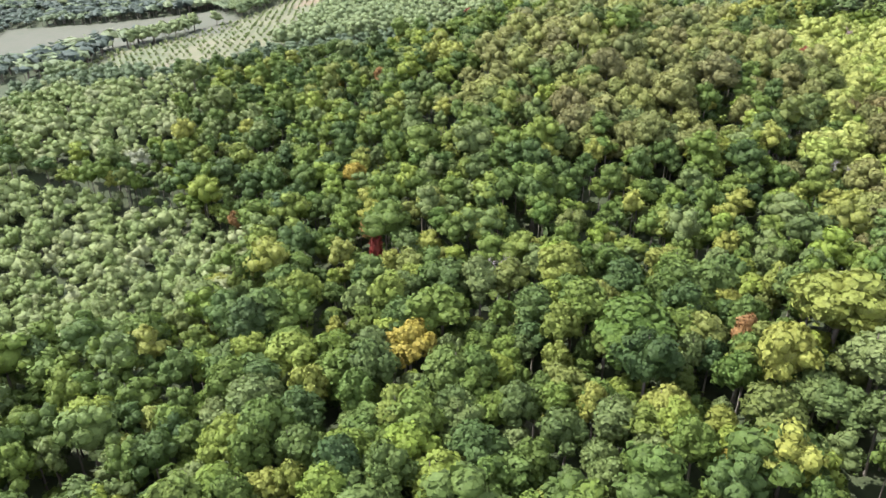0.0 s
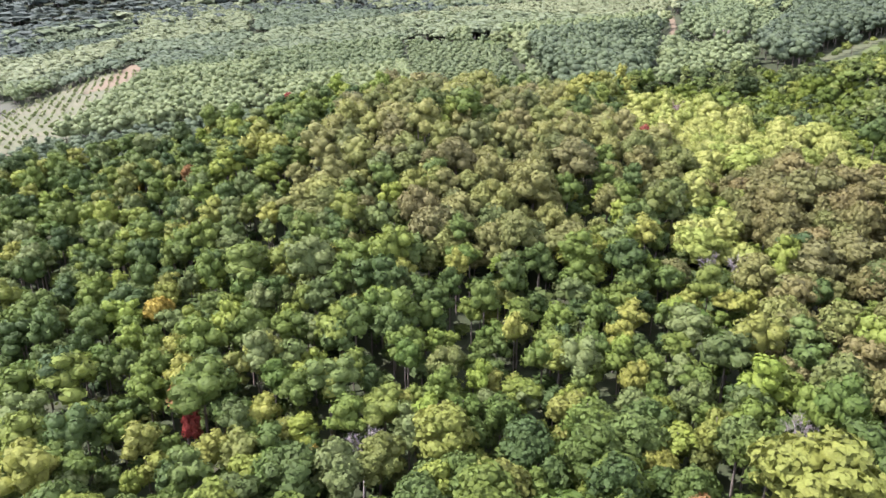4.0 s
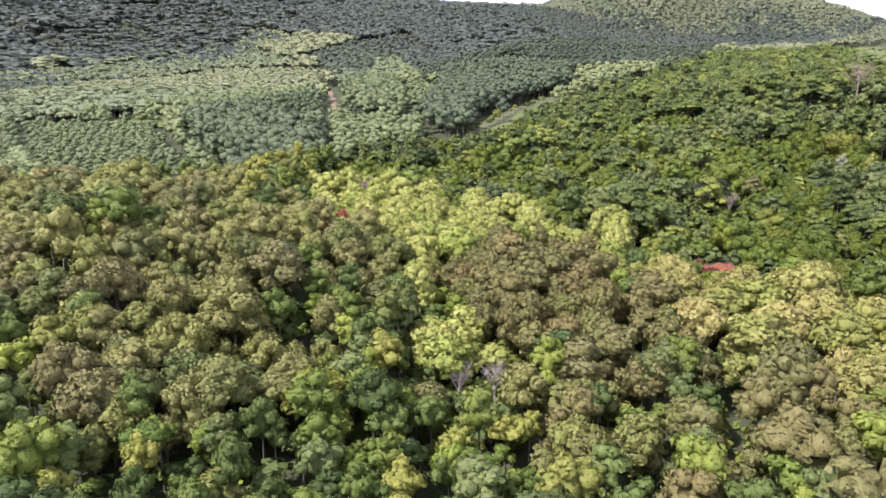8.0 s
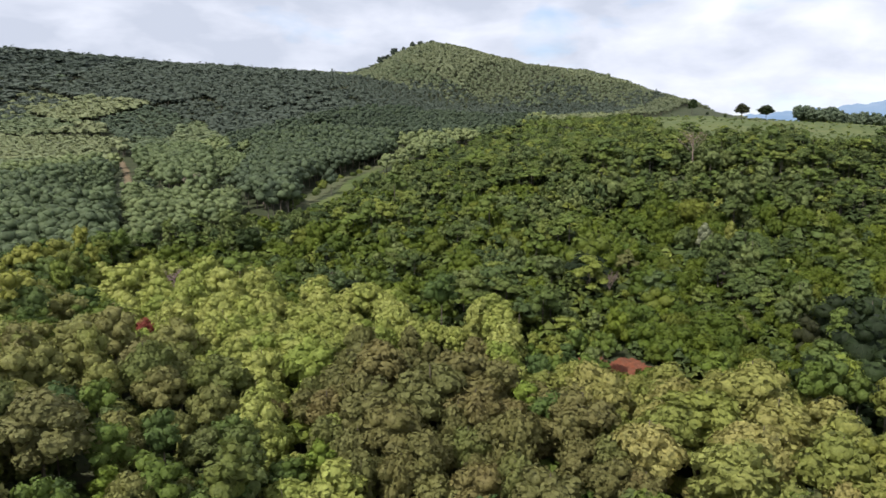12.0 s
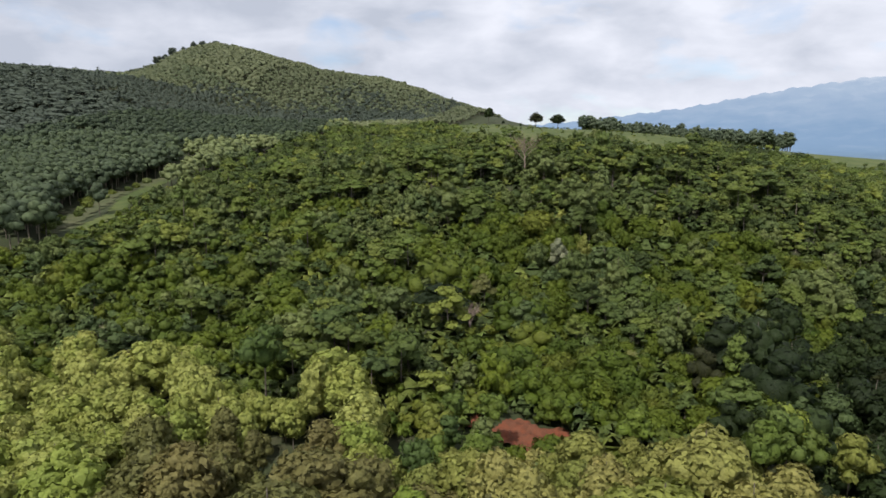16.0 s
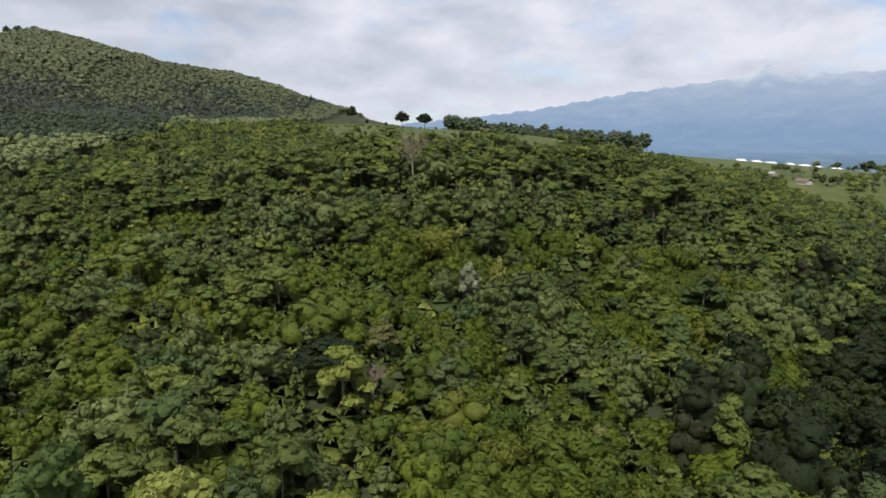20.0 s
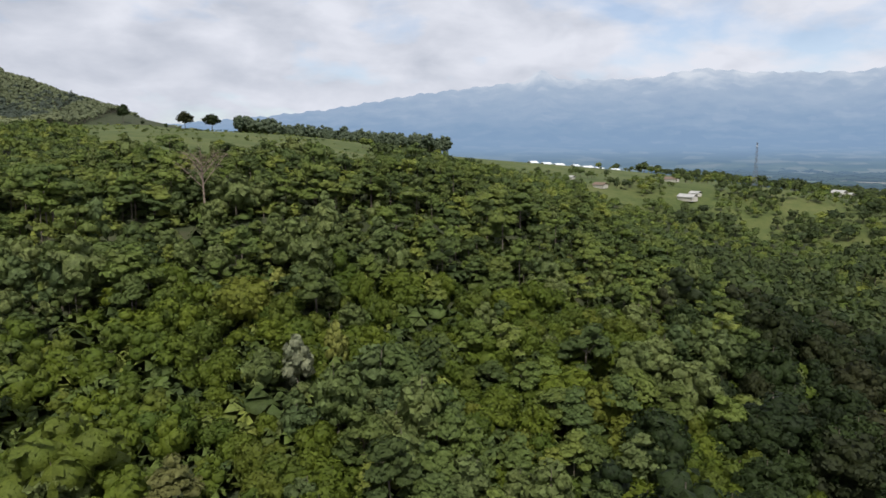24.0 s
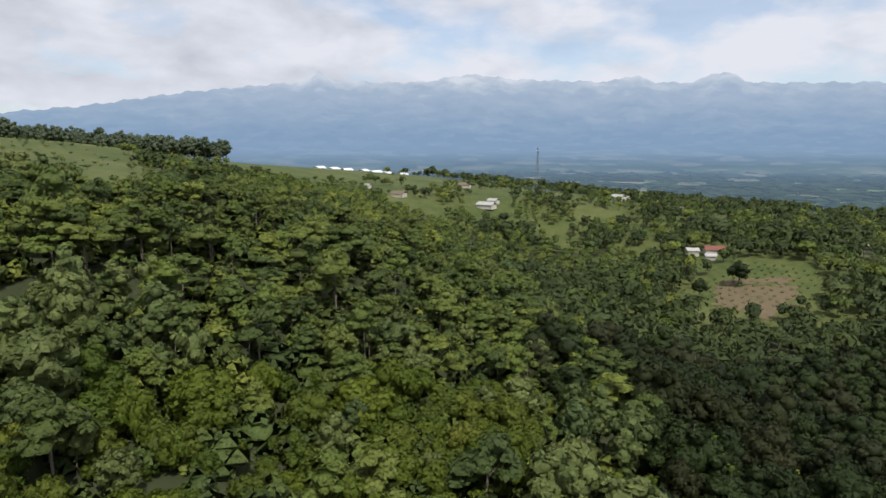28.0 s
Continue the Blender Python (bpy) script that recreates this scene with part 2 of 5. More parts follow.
LEAF = {
    "broad": leaves("broad_leaves", (0.036, 0.064, 0.016), (0.100, 0.147, 0.023), (0.051, 0.087, 0.023), (0.164, 0.212, 0.031), (0.044, 0.077, 0.016), (0.118, 0.154, 0.047), (0.064, 0.110, 0.018), (0.192, 0.212, 0.039), (0.038, 0.069, 0.021), (0.136, 0.195, 0.026)),
    "gold": leaves("golden_leaves", (0.25, 0.205, 0.032), (0.21, 0.19, 0.03), spread=0.3),
    "orange": leaves("orange_leaves", (0.20, 0.120, 0.040), (0.17, 0.118, 0.05), spread=0.35),
    "red": leaves("red_leaves", (0.216, 0.050, 0.027), (0.162, 0.041, 0.027), spread=0.3),
    "olive": leaves("olive_leaves", (0.138, 0.153, 0.043), (0.167, 0.177, 0.052), (0.097, 0.125, 0.032), (0.169, 0.193, 0.047), (0.138, 0.136, 0.048), (0.082, 0.114, 0.031)),
    "lime": leaves("lime_leaves", (0.213, 0.259, 0.053), (0.267, 0.300, 0.078), (0.168, 0.225, 0.040), (0.250, 0.283, 0.071)),
    "brown": leaves("russet_leaves", (0.125, 0.125, 0.039), (0.113, 0.125, 0.038), (0.141, 0.129, 0.043), (0.113, 0.137, 0.036)),
    "cream": leaves("cream_leaves", (0.229, 0.240, 0.065), (0.167, 0.203, 0.040), (0.256, 0.247, 0.077), (0.144, 0.175, 0.036), (0.200, 0.227, 0.058)),
    "hill": leaves("hillside_leaves", (0.044, 0.068, 0.019), (0.112, 0.160, 0.030), (0.062, 0.096, 0.028), (0.168, 0.208, 0.038), (0.048, 0.076, 0.022), (0.128, 0.172, 0.034), (0.040, 0.062, 0.018), (0.092, 0.134, 0.032)),
    "fresh": leaves("fresh_leaves", (0.066, 0.099, 0.011), (0.095, 0.131, 0.013), (0.053, 0.087, 0.012), (0.114, 0.139, 0.019)),
    "pale": leaves("pale_leaves", (0.24, 0.26, 0.16), (0.20, 0.23, 0.13), spread=0.3),
    # dark green, with the ravine's cloud shade put into the colour
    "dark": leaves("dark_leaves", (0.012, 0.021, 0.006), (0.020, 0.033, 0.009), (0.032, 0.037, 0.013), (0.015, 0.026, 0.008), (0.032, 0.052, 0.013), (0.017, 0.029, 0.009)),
    # ridge: cloud shade and blue haze are put into the leaf colour
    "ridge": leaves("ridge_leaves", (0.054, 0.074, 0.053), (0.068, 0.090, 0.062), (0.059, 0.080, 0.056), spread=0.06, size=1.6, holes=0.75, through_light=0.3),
    # haze is put into the greyer, bluer belt, plantation and far colours
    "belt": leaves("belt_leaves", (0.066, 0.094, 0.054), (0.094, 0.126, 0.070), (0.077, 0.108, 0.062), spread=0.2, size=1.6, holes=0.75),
    "grove": leaves("grove_leaves", (0.032, 0.050, 0.017), (0.058, 0.084, 0.026), (0.040, 0.060, 0.021), (0.070, 0.096, 0.030), spread=0.2, size=1.8, holes=0.75),
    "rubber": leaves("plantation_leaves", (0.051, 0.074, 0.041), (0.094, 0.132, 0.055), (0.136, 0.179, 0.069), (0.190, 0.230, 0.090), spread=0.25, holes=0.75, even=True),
    "leafy": leaves("large_leaves", (0.087, 0.125, 0.036), (0.130, 0.166, 0.050), (0.066, 0.101, 0.034), spread=0.3),
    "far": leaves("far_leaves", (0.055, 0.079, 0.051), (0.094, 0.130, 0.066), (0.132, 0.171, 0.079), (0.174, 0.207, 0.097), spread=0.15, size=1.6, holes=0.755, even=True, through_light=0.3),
    # sunny: the lit copy, with sunlight and haze put into the colour
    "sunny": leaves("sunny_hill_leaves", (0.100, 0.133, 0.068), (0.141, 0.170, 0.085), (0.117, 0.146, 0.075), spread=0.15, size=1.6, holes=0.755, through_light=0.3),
    # scrub: pale growth, lightened further by haze put into the colour
    "scrub": leaves("scrub_leaves", (0.129, 0.178, 0.050), (0.170, 0.213, 0.073), (0.110, 0.156, 0.040), (0.197, 0.228, 0.097), (0.095, 0.141, 0.037)),
}
BARK = earthy("bark", [(0.10, 0.075, 0.055), (0.22, 0.19, 0.15)], 1.2)
PALE_BARK = earthy("pale_bark", [(0.22, 0.19, 0.165), (0.36, 0.32, 0.285)], 1.5)
FLOOR = earthy("forest_floor", [(0.030, 0.030, 0.016), (0.040, 0.050, 0.020), (0.070, 0.062, 0.035)], 0.12)
GRASS = earthy("meadow_grass", [(0.034, 0.052, 0.014), (0.062, 0.084, 0.022), (0.098, 0.112, 0.033), (0.140, 0.135, 0.052)], 0.022, 8.0)
RED_SOIL = earthy("red_soil", [(0.085, 0.027, 0.014), (0.19, 0.060, 0.029), (0.13, 0.054, 0.030), (0.215, 0.078, 0.042)], 0.45, 6.0, 0.95, 0.9)
DRY_SOIL = earthy("dry_soil", [(0.10, 0.075, 0.042), (0.16, 0.12, 0.07), (0.085, 0.085, 0.038)], 0.12)
YOUNG_GROUND = earthy("young_plantation_ground", [(0.075, 0.095, 0.042), (0.11, 0.11, 0.058), (0.17, 0.135, 0.088)], 0.03, 7.0)
DRY_GRASS = earthy("dry_grass", [(0.045, 0.062, 0.022), (0.075, 0.082, 0.036), (0.13, 0.112, 0.062)], 0.16)
PALE_FIELD = earthy("pale_field", [(0.055, 0.066, 0.036), (0.085, 0.082, 0.055), (0.068, 0.074, 0.044)], 0.03)
FIELDS = [(0.24, (0.030, 0.052, 0.032)), (0.44, (0.062, 0.095, 0.050)), (0.60, (0.11, 0.145, 0.080)), (0.72, (0.25, 0.25, 0.18))]
# all of these carry haze as a glow in the material
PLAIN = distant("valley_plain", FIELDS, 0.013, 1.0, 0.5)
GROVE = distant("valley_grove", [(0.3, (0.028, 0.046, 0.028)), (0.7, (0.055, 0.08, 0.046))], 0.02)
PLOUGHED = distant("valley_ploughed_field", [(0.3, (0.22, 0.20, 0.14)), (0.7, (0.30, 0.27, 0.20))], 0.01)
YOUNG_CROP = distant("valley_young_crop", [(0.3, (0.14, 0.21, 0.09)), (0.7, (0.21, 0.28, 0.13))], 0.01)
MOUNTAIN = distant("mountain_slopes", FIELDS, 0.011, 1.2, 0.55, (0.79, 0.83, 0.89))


# ---- the lie of the land ----
COARSE = [-5, -6, -1, 3, 10, 5, 0, 6, -5, 1, 3, -3, 2, 7, 30, 4, -2, 0, -3, -3, 20, 27, 11, -3, -1, -1, 17, 9, 32, 26, 8, 60, -6, -8, 15, 8, 20, 38, 26, 23, 0, 2, 28, 8, 32, 45, 52, 42, 26, 28, 23, 18, 31, 36, 32, 50, 15, 18, 21, 73, 81, 77, 65, 21]
FINE = [-1, -2, -3, 7, 7, -5, 6, -1, 6, 4, -4, 1, -4, -7, 10, 1, -1, 2, 2, 7, -7, -6, 4, -3, -9, 7, 3, 3, 8, 4, 0, -7, -3, 8, 1, -1, 0, -1, 9, 4, 3, -5, 1, 7, -4, -4, 1, 2, 1, 2]
EAST = [1, 3, 4, 4, 0, 13, 9, -4, 11, -3, -9, -10, -21, 3, -4, -7, 3, 5, -3, -5, 8, 4, 5, -8, 5]
NORTH = [-2, -2, -14, 4, 25, -18, 1, -1, -16, 17, 11, -21, 14, 15, 9, 15, 22, 3, 6, 14, -3, 6, 17, 16, 8, 0, -19, -19, -18, -8]
HILL = [0, 0, 0, 2, -5, 15, 1, 4, -3, 7, 2, -20, -5, -2, -5, -8, 10, 7, 10, -8, -4, -20, -14, 3]
SITES = np.array([(x, y, 200.0, COARSE[n]) for n, (y, x) in enumerate((y, x) for y in range(-500, 1251, 250) for x in range(-500, 1251, 250))]
                 + [(x, y, 42.0, FINE[n]) for n, (y, x) in enumerate((y, x) for y in range(50, 251, 50) for x in range(-100, 351, 50))]
                 + [(x, y, 72.0, EAST[n]) for n, (y, x) in enumerate((y, x) for y in range(-280, 81, 90) for x in range(320, 681, 90))]
                 + [(-620, 1250, 190.0, 100), (-330, 1330, 190.0, 85), (-40, 1380, 190.0, 60)]
                 + [(x, y, 100.0, NORTH[n]) for n, (y, x) in enumerate((y, x) for y in range(380, 901, 130) for x in range(440, 1061, 124))]
                 + [(x, y, 62.0, HILL[n]) for n, (y, x) in enumerate((y, x) for y in range(480, 751, 90) for x in range(480, 931, 90))])


def land(x, y):
    """Height of the ground; x and y are numbers or arrays."""
    x, y = np.asarray(x, float), np.asarray(y, float)
    z = np.zeros(np.broadcast(x, y).shape)
    for sx, sy, r, h in SITES:
        z = z + h * np.exp(-((x - sx) ** 2 + (y - sy) ** 2) / (2 * r * r))
    return z


def grid_mesh(name, xs, ys, height, materials, pick=None, keep=None):
    gx, gy = np.meshgrid(xs, ys)
    co = np.stack([gx, gy, height(gx, gy)], -1).reshape(-1, 3)
    a = np.arange(len(xs) * len(ys)).reshape(len(ys), len(xs))
    quads = np.stack([a[:-1, :-1], a[:-1, 1:], a[1:, 1:], a[1:, :-1]], -1).reshape(-1, 4)
    mid = co[quads].mean(1)
    if keep is not None:
        quads, mid = quads[keep(mid[:, 0], mid[:, 1])], mid[keep(mid[:, 0], mid[:, 1])]
    me = mesh_from(name, co, quads, np.zeros((0, 3), int), smooth=True)
    for m in materials:
        me.materials.append(m)
    if pick is not None:
        me.polygons.foreach_set("material_index", pick(mid[:, 0], mid[:, 1]).astype(np.int32))
    return me


def mesh_from(name, co, quads, tris, smooth=False, tint=None, normals=None):
    me = bpy.data.meshes.new(name)
    me.vertices.add(len(co))
    me.vertices.foreach_set("co", np.asarray(co, np.float32).ravel())
    loops = np.concatenate([np.asarray(quads, np.int32).ravel(), np.asarray(tris, np.int32).ravel()])
    me.loops.add(len(loops))
    me.loops.foreach_set("vertex_index", loops)
    nq, n3 = len(quads), len(tris)
    me.polygons.add(nq + n3)
    me.polygons.foreach_set("loop_start", np.concatenate([np.arange(nq) * 4, nq * 4 + np.arange(n3) * 3]).astype(np.int32))
    if smooth:
        me.polygons.foreach_set("use_smooth", np.ones(nq + n3, bool))
    if tint is not None:
        me.attributes.new("tint", "FLOAT", "POINT").data.foreach_set("value", np.asarray(tint, np.float32))
    me.update()
    me.validate()
    if normals is not None:  # rounded heaps of foliage: shade each clump as one soft form
        me.polygons.foreach_set("use_smooth", np.ones(nq + n3, bool))
        me.normals_split_custom_set_from_vertices(np.asarray(normals, np.float32))
    return me


def inside(poly, x, y):
    x, y = np.asarray(x, float), np.asarray(y, float)
    hit = np.zeros(x.shape, bool)
    for (ax, ay), (bx, by) in zip(poly, poly[1:] + poly[:1]):
        hit ^= ((ay > y) != (by > y)) & (x < (bx - ax) * (y - ay) / (by - ay + 1e-9) + ax)
    return hit


MEADOW = [(348, 118), (345, 175), (420, 205), (560, 255), (640, 312), (700, 330), (770, 272), (860, 200), (960, 60), (980, -60), (1010, -230), (820, -330), (640, -340), (520, -262), (470, -205), (488, -145), (560, -60), (600, -20), (560, 30), (420, 78)]


VILLAGE = [(345, -85), (420, -70), (480, -145), (475, -205), (540, -280), (800, -340), (1100, -400), (1100, -620), (420, -620), (330, -300), (320, -150)]


def ground_kind(x, y):
    kind = np.zeros(np.shape(x), int)
    kind[inside(MEADOW, x, y)] = 1
    kind[inside(VILLAGE, x, y)] = 1
    kind[(x > 1150) | (y < -650) | (x < -900) | (y > 1600)] = 2
    return kind


STEPS = np.concatenate([-np.geomspace(4900, 640, 26), np.arange(-600, 1381, 9.0), np.geomspace(1420, 4900, 22)])
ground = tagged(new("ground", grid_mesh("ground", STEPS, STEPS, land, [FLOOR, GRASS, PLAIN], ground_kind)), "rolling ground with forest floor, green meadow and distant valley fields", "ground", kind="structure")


def crest(a):
    """How high the far range stands over the horizon, in degrees, by its bearing."""
    a = np.asarray(a, float)
    h = np.interp(a, [70, 78, 86, 93, 100, 106, 110, 116, 124, 132, 142, 152, 165, 180], [0.6, 1.3, 2.0, 2.8, 4.0, 4.7, 5.1, 5.0, 5.3, 5.0, 4.7, 4.4, 3.6, 2.5])
    for at, wide, up in ((109.8, 0.8, 0.75), (121.5, 2.2, 0.40), (134.2, 1.2, 0.45), (140.6, 1.4, 0.75)):
        h = h + up * np.exp(-np.abs((a - at) / wide) ** 2.6)
    return h + 0.06 * np.sin(a * 2.9) + 0.05 * np.sin(a * 7.1 + 1)


def far_range():
    bearing, reach = np.radians(np.arange(66, 182, 0.3)), np.linspace(0, 1, 26)
    b, s = np.meshgrid(bearing, reach)
    r = 2300 + 2450 * s
    top = np.tan(np.radians(crest(np.degrees(b)))) * 4750 + 85
    gully = np.sin(np.degrees(b) * 5 + 3 * np.sin(s * 4)) * 0.5 + np.sin(np.degrees(b) * 11.3 + s * 6) * 0.3
    z = -4 + 84 * np.minimum(s / 0.42, 1) + (top - 80) * (np.maximum(s - 0.42, 0) / 0.58) ** 1.45 + gully * 30 * np.maximum(s - 0.3, 0) * (1 - s)
    co = np.stack([130 + r * np.sin(b), 130 + r * np.cos(b), z], -1).reshape(-1, 3)
    a = np.arange(b.size).reshape(b.shape)
    quads = np.stack([a[:-1, :-1], a[:-1, 1:], a[1:, 1:], a[1:, :-1]], -1).reshape(-1, 4)
    me = mesh_from("backdrop", co, quads, np.zeros((0, 3), int), smooth=True)
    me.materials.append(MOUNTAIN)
    tagged(new("backdrop", me), "mountain range beyond the valley with blue haze and cloud painted on", "mountains", kind="structure")


far_range()


# ---- trees ----
def ball(level):
    """The triangles of a ball, each with corners of its own."""
    bm = bmesh.new()
    bmesh.ops.create_icosphere(bm, subdivisions=level, radius=1.0)
    v = np.array([p.co[:] for p in bm.verts])
    f = np.array([[p.index for p in face.verts] for face in bm.faces])
    bm.free()
    return v[f]


BALL = {1: ball(1), 2: ball(2)}
OCTA = np.array([[(i, 0, 0), (0, j, 0), (0, 0, k)] for i in (-1, 1) for j in (-1, 1) for k in (-1, 1)], float)


def lumpy(rng, seed, count, amount):
    """Copies of a ball's triangles with soft lumps of their own, closed along the edges."""
    p = rng.uniform(0, 6.28, (4, count, 1, 1))
    x, y, z = (seed[None, :, :, k] for k in range(3))
    swell = np.sin(4.1 * x + 2.3 * z + p[0]) * np.sin(3.7 * y - 1.9 * x + p[1]) + 0.6 * np.sin(7.3 * z + 5.1 * y + p[2]) * np.sin(6.7 * x - 4.3 * y + p[3])
    return seed[None] * (1 + amount * swell)[..., None]


def sprays_at(rng, at, face, leaf):
    """Folded sprays of leaves at the given places, turned to face the given ways."""
    n = len(at)
    face = face / np.linalg.norm(face, axis=1)[:, None]
    side = np.cross(face, rng.normal(size=(n, 3)))
    side /= np.linalg.norm(side, axis=1)[:, None]
    cross = np.cross(face, side)
    s = leaf * rng.uniform(0.45, 1.3, (n, 1))
    return np.stack([at + side * s - face * s * 0.35, at + cross * s * 0.68, at - side * s - face * s * 0.35, at - cross * s * 0.68], 1).reshape(-1, 3)


def crown_shape(rng, radius, tall, lobes, sprays, leaf, level=2, tiers=0, skirt=0.75):
    """Vertices, quads (sprays of leaves) and triangles (the dense inner foliage) of a crown round its middle."""
    way = rng.normal(size=(lobes, 3))
    way[:, 2] = np.abs(way[:, 2]) * 0.9 - 0.25
    if level > 1:  # spread the clumps evenly, and let some hang low
        turn = np.arange(lobes) * 2.4 + rng.uniform(-0.5, 0.5, lobes)
        up = np.linspace(0.98, -skirt, lobes) + rng.uniform(-0.15, 0.15, lobes)
        way = np.stack([np.cos(turn) * np.sqrt(1 - np.minimum(up ** 2, 0.98)), np.sin(turn) * np.sqrt(1 - np.minimum(up ** 2, 0.98)), up], -1)
    way /= np.linalg.norm(way, axis=1)[:, None]
    reach = rng.uniform(0.15, 0.58, lobes)
    lean = rng.normal(0, 0.10, 3)
    size = np.array((radius * rng.uniform(0.8, 1.15), radius * rng.uniform(0.8, 1.15), tall * rng.uniform(0.85, 1.1)))

    def lumps(d):
        near = d @ way.T
        bump = reach * np.exp(-(1 - near) / 0.065)
        return 0.64 + bump.max(1), way[bump.argmax(1)]

    if tiers:  # an umbrella of flat pads of foliage, lower towards the rim
        n = lobes * sprays
        k = np.arange(lobes) + 0.5
        a, d = k * 2.4 + rng.uniform(-0.5, 0.5, lobes), np.sqrt(k / lobes) * rng.uniform(0.72, 1.15, lobes)
        rise = np.round((1 - d ** 2) * tiers) / tiers * 1.15 - 0.5 + rng.normal(0, 0.13, lobes)
        pad = np.stack([np.cos(a) * d * size[0] * 0.74, np.sin(a) * d * size[1] * 0.74, rise * tall], -1)
        wide = radius * rng.uniform(0.22, 0.48, lobes)
        r, t = np.sqrt(rng.uniform(0, 1.1, (lobes, sprays))), rng.uniform(0, 2 * math.pi, (lobes, sprays))
        up = np.sqrt((1.12 - r * r).clip(0.0)) * 0.54 + rng.normal(0, 0.05, r.shape)
        flat = np.stack([np.cos(t) * r, np.sin(t) * r, up], -1)
        at = (pad[:, None] + flat * wide[:, None, None]).reshape(-1, 3)
        soft = np.stack([np.cos(t) * r * 0.75, np.sin(t) * r * 0.75, np.full(r.shape, 0.7)], -1).reshape(-1, 3)
        face = soft + rng.normal(size=at.shape) * 0.22
        seed = BALL[1]
        heart = (lumpy(rng, seed, lobes, 0.10) * (wide[:, None, None, None] * (0.86, 0.86, 0.40)) + pad[:, None, None]).reshape(-1, 3, 3)
        round_off = np.broadcast_to(seed[None] + (0, 0, 0.45), (lobes, *seed.shape)).reshape(-1, 3, 3)
    elif level > 1:  # clumps of foliage of many sizes, heaped round the boughs
        n = lobes * sprays
        wide = radius * rng.uniform(0.32, 0.50, lobes)
        clump = way * (rng.uniform(0.48, 0.68, lobes))[:, None] * size
        d = rng.normal(size=(lobes, sprays, 3)) + way[:, None] * 0.75 + (0, 0, 0.45)
        d /= np.linalg.norm(d, axis=2)[:, :, None]
        at = (clump[:, None] + d * (wide[:, None] * rng.uniform(0.84, 1.12, (lobes, sprays)))[:, :, None] * (1, 1, 0.85)).reshape(-1, 3)
        face = d.reshape(-1, 3) * 0.8 + rng.normal(size=(n, 3)) * 0.33 + (0, 0, 0.15)
        seed = BALL[1] if level >= 2 else OCTA * 1.15
        heart = (lumpy(rng, seed, lobes, 0.08) * (wide[:, None, None, None] * ((0.80, 0.80, 0.68) if level >= 3 else (0.82, 0.82, 0.70))) + clump[:, None, None]).reshape(-1, 3, 3)
        soft = d.reshape(-1, 3) + (0, 0, 0 if level >= 2 else 0.4)
        round_off = np.concatenate([np.broadcast_to(seed[None], (lobes, *seed.shape)).reshape(-1, 3, 3), BALL[1]]) + (0, 0, 0.15 if level >= 2 else 0.55)
        heart = np.concatenate([heart, BALL[1] * size * 0.52])
    else:
        n = lobes * sprays
        d = rng.normal(size=(n, 3))
        d[:, 2] += 0.35
        d /= np.linalg.norm(d, axis=1)[:, None]
        r, lobe = lumps(d)
        at = d * (r * rng.uniform(0.90, 1.06, n))[:, None] * size
        face = d * 0.7 + lobe * 0.35 + rng.normal(size=(n, 3)) * 0.38 + (0, 0, 0.12)
        c = BALL[1].reshape(-1, 3)
        heart = (c * (lumps(c)[0] * 0.82)[:, None] * size).reshape(-1, 3, 3)
        middle = heart.mean(1, keepdims=True)
        soft, round_off = d * 0.8 + lobe * 0.4 + (0, 0, 1.2), c.reshape(-1, 3, 3) + (0, 0, 1.3)
        heart = middle * rng.uniform(0.9, 1.06, (len(heart), 1, 1)) + (heart - middle) * rng.uniform(0.8, 1.35, (len(heart), 1, 1)) + rng.normal(size=heart.shape) * 0.2 * np.abs(heart - middle).mean()
    co = np.concatenate([sprays_at(rng, at, face, leaf), heart.reshape(-1, 3)]) + lean
    quads, tris = np.arange(n * 4).reshape(-1, 4), np.arange(len(heart) * 3).reshape(-1, 3) + n * 4
    soft = soft / np.linalg.norm(soft, axis=1)[:, None] + rng.normal(size=soft.shape) * 0.32
    normals = np.concatenate([np.repeat(soft, 4, 0), round_off.reshape(-1, 3)])
    normals /= np.linalg.norm(normals, axis=1)[:, None]
    middles = [tuple(w * size * 0.55) for w in way]
    return co, quads, tris, middles, normals


def limb(a, b, r0, r1, sides=5):
    a, b = np.array(a, float), np.array(b, float)
    way = (b - a) / np.linalg.norm(b - a)
    side = np.cross(way, (0.3, 0.9, 0.2))
    side /= np.linalg.norm(side)
    cross = np.cross(way, side)
    t = np.arange(sides) * 2 * math.pi / sides
    ring = np.cos(t)[:, None] * side + np.sin(t)[:, None] * cross
    co = np.concatenate([a + ring * r0, b + ring * r1])
    n = np.arange(sides)
    return co, np.stack([n, (n + 1) % sides, (n + 1) % sides + sides, n + sides], -1)


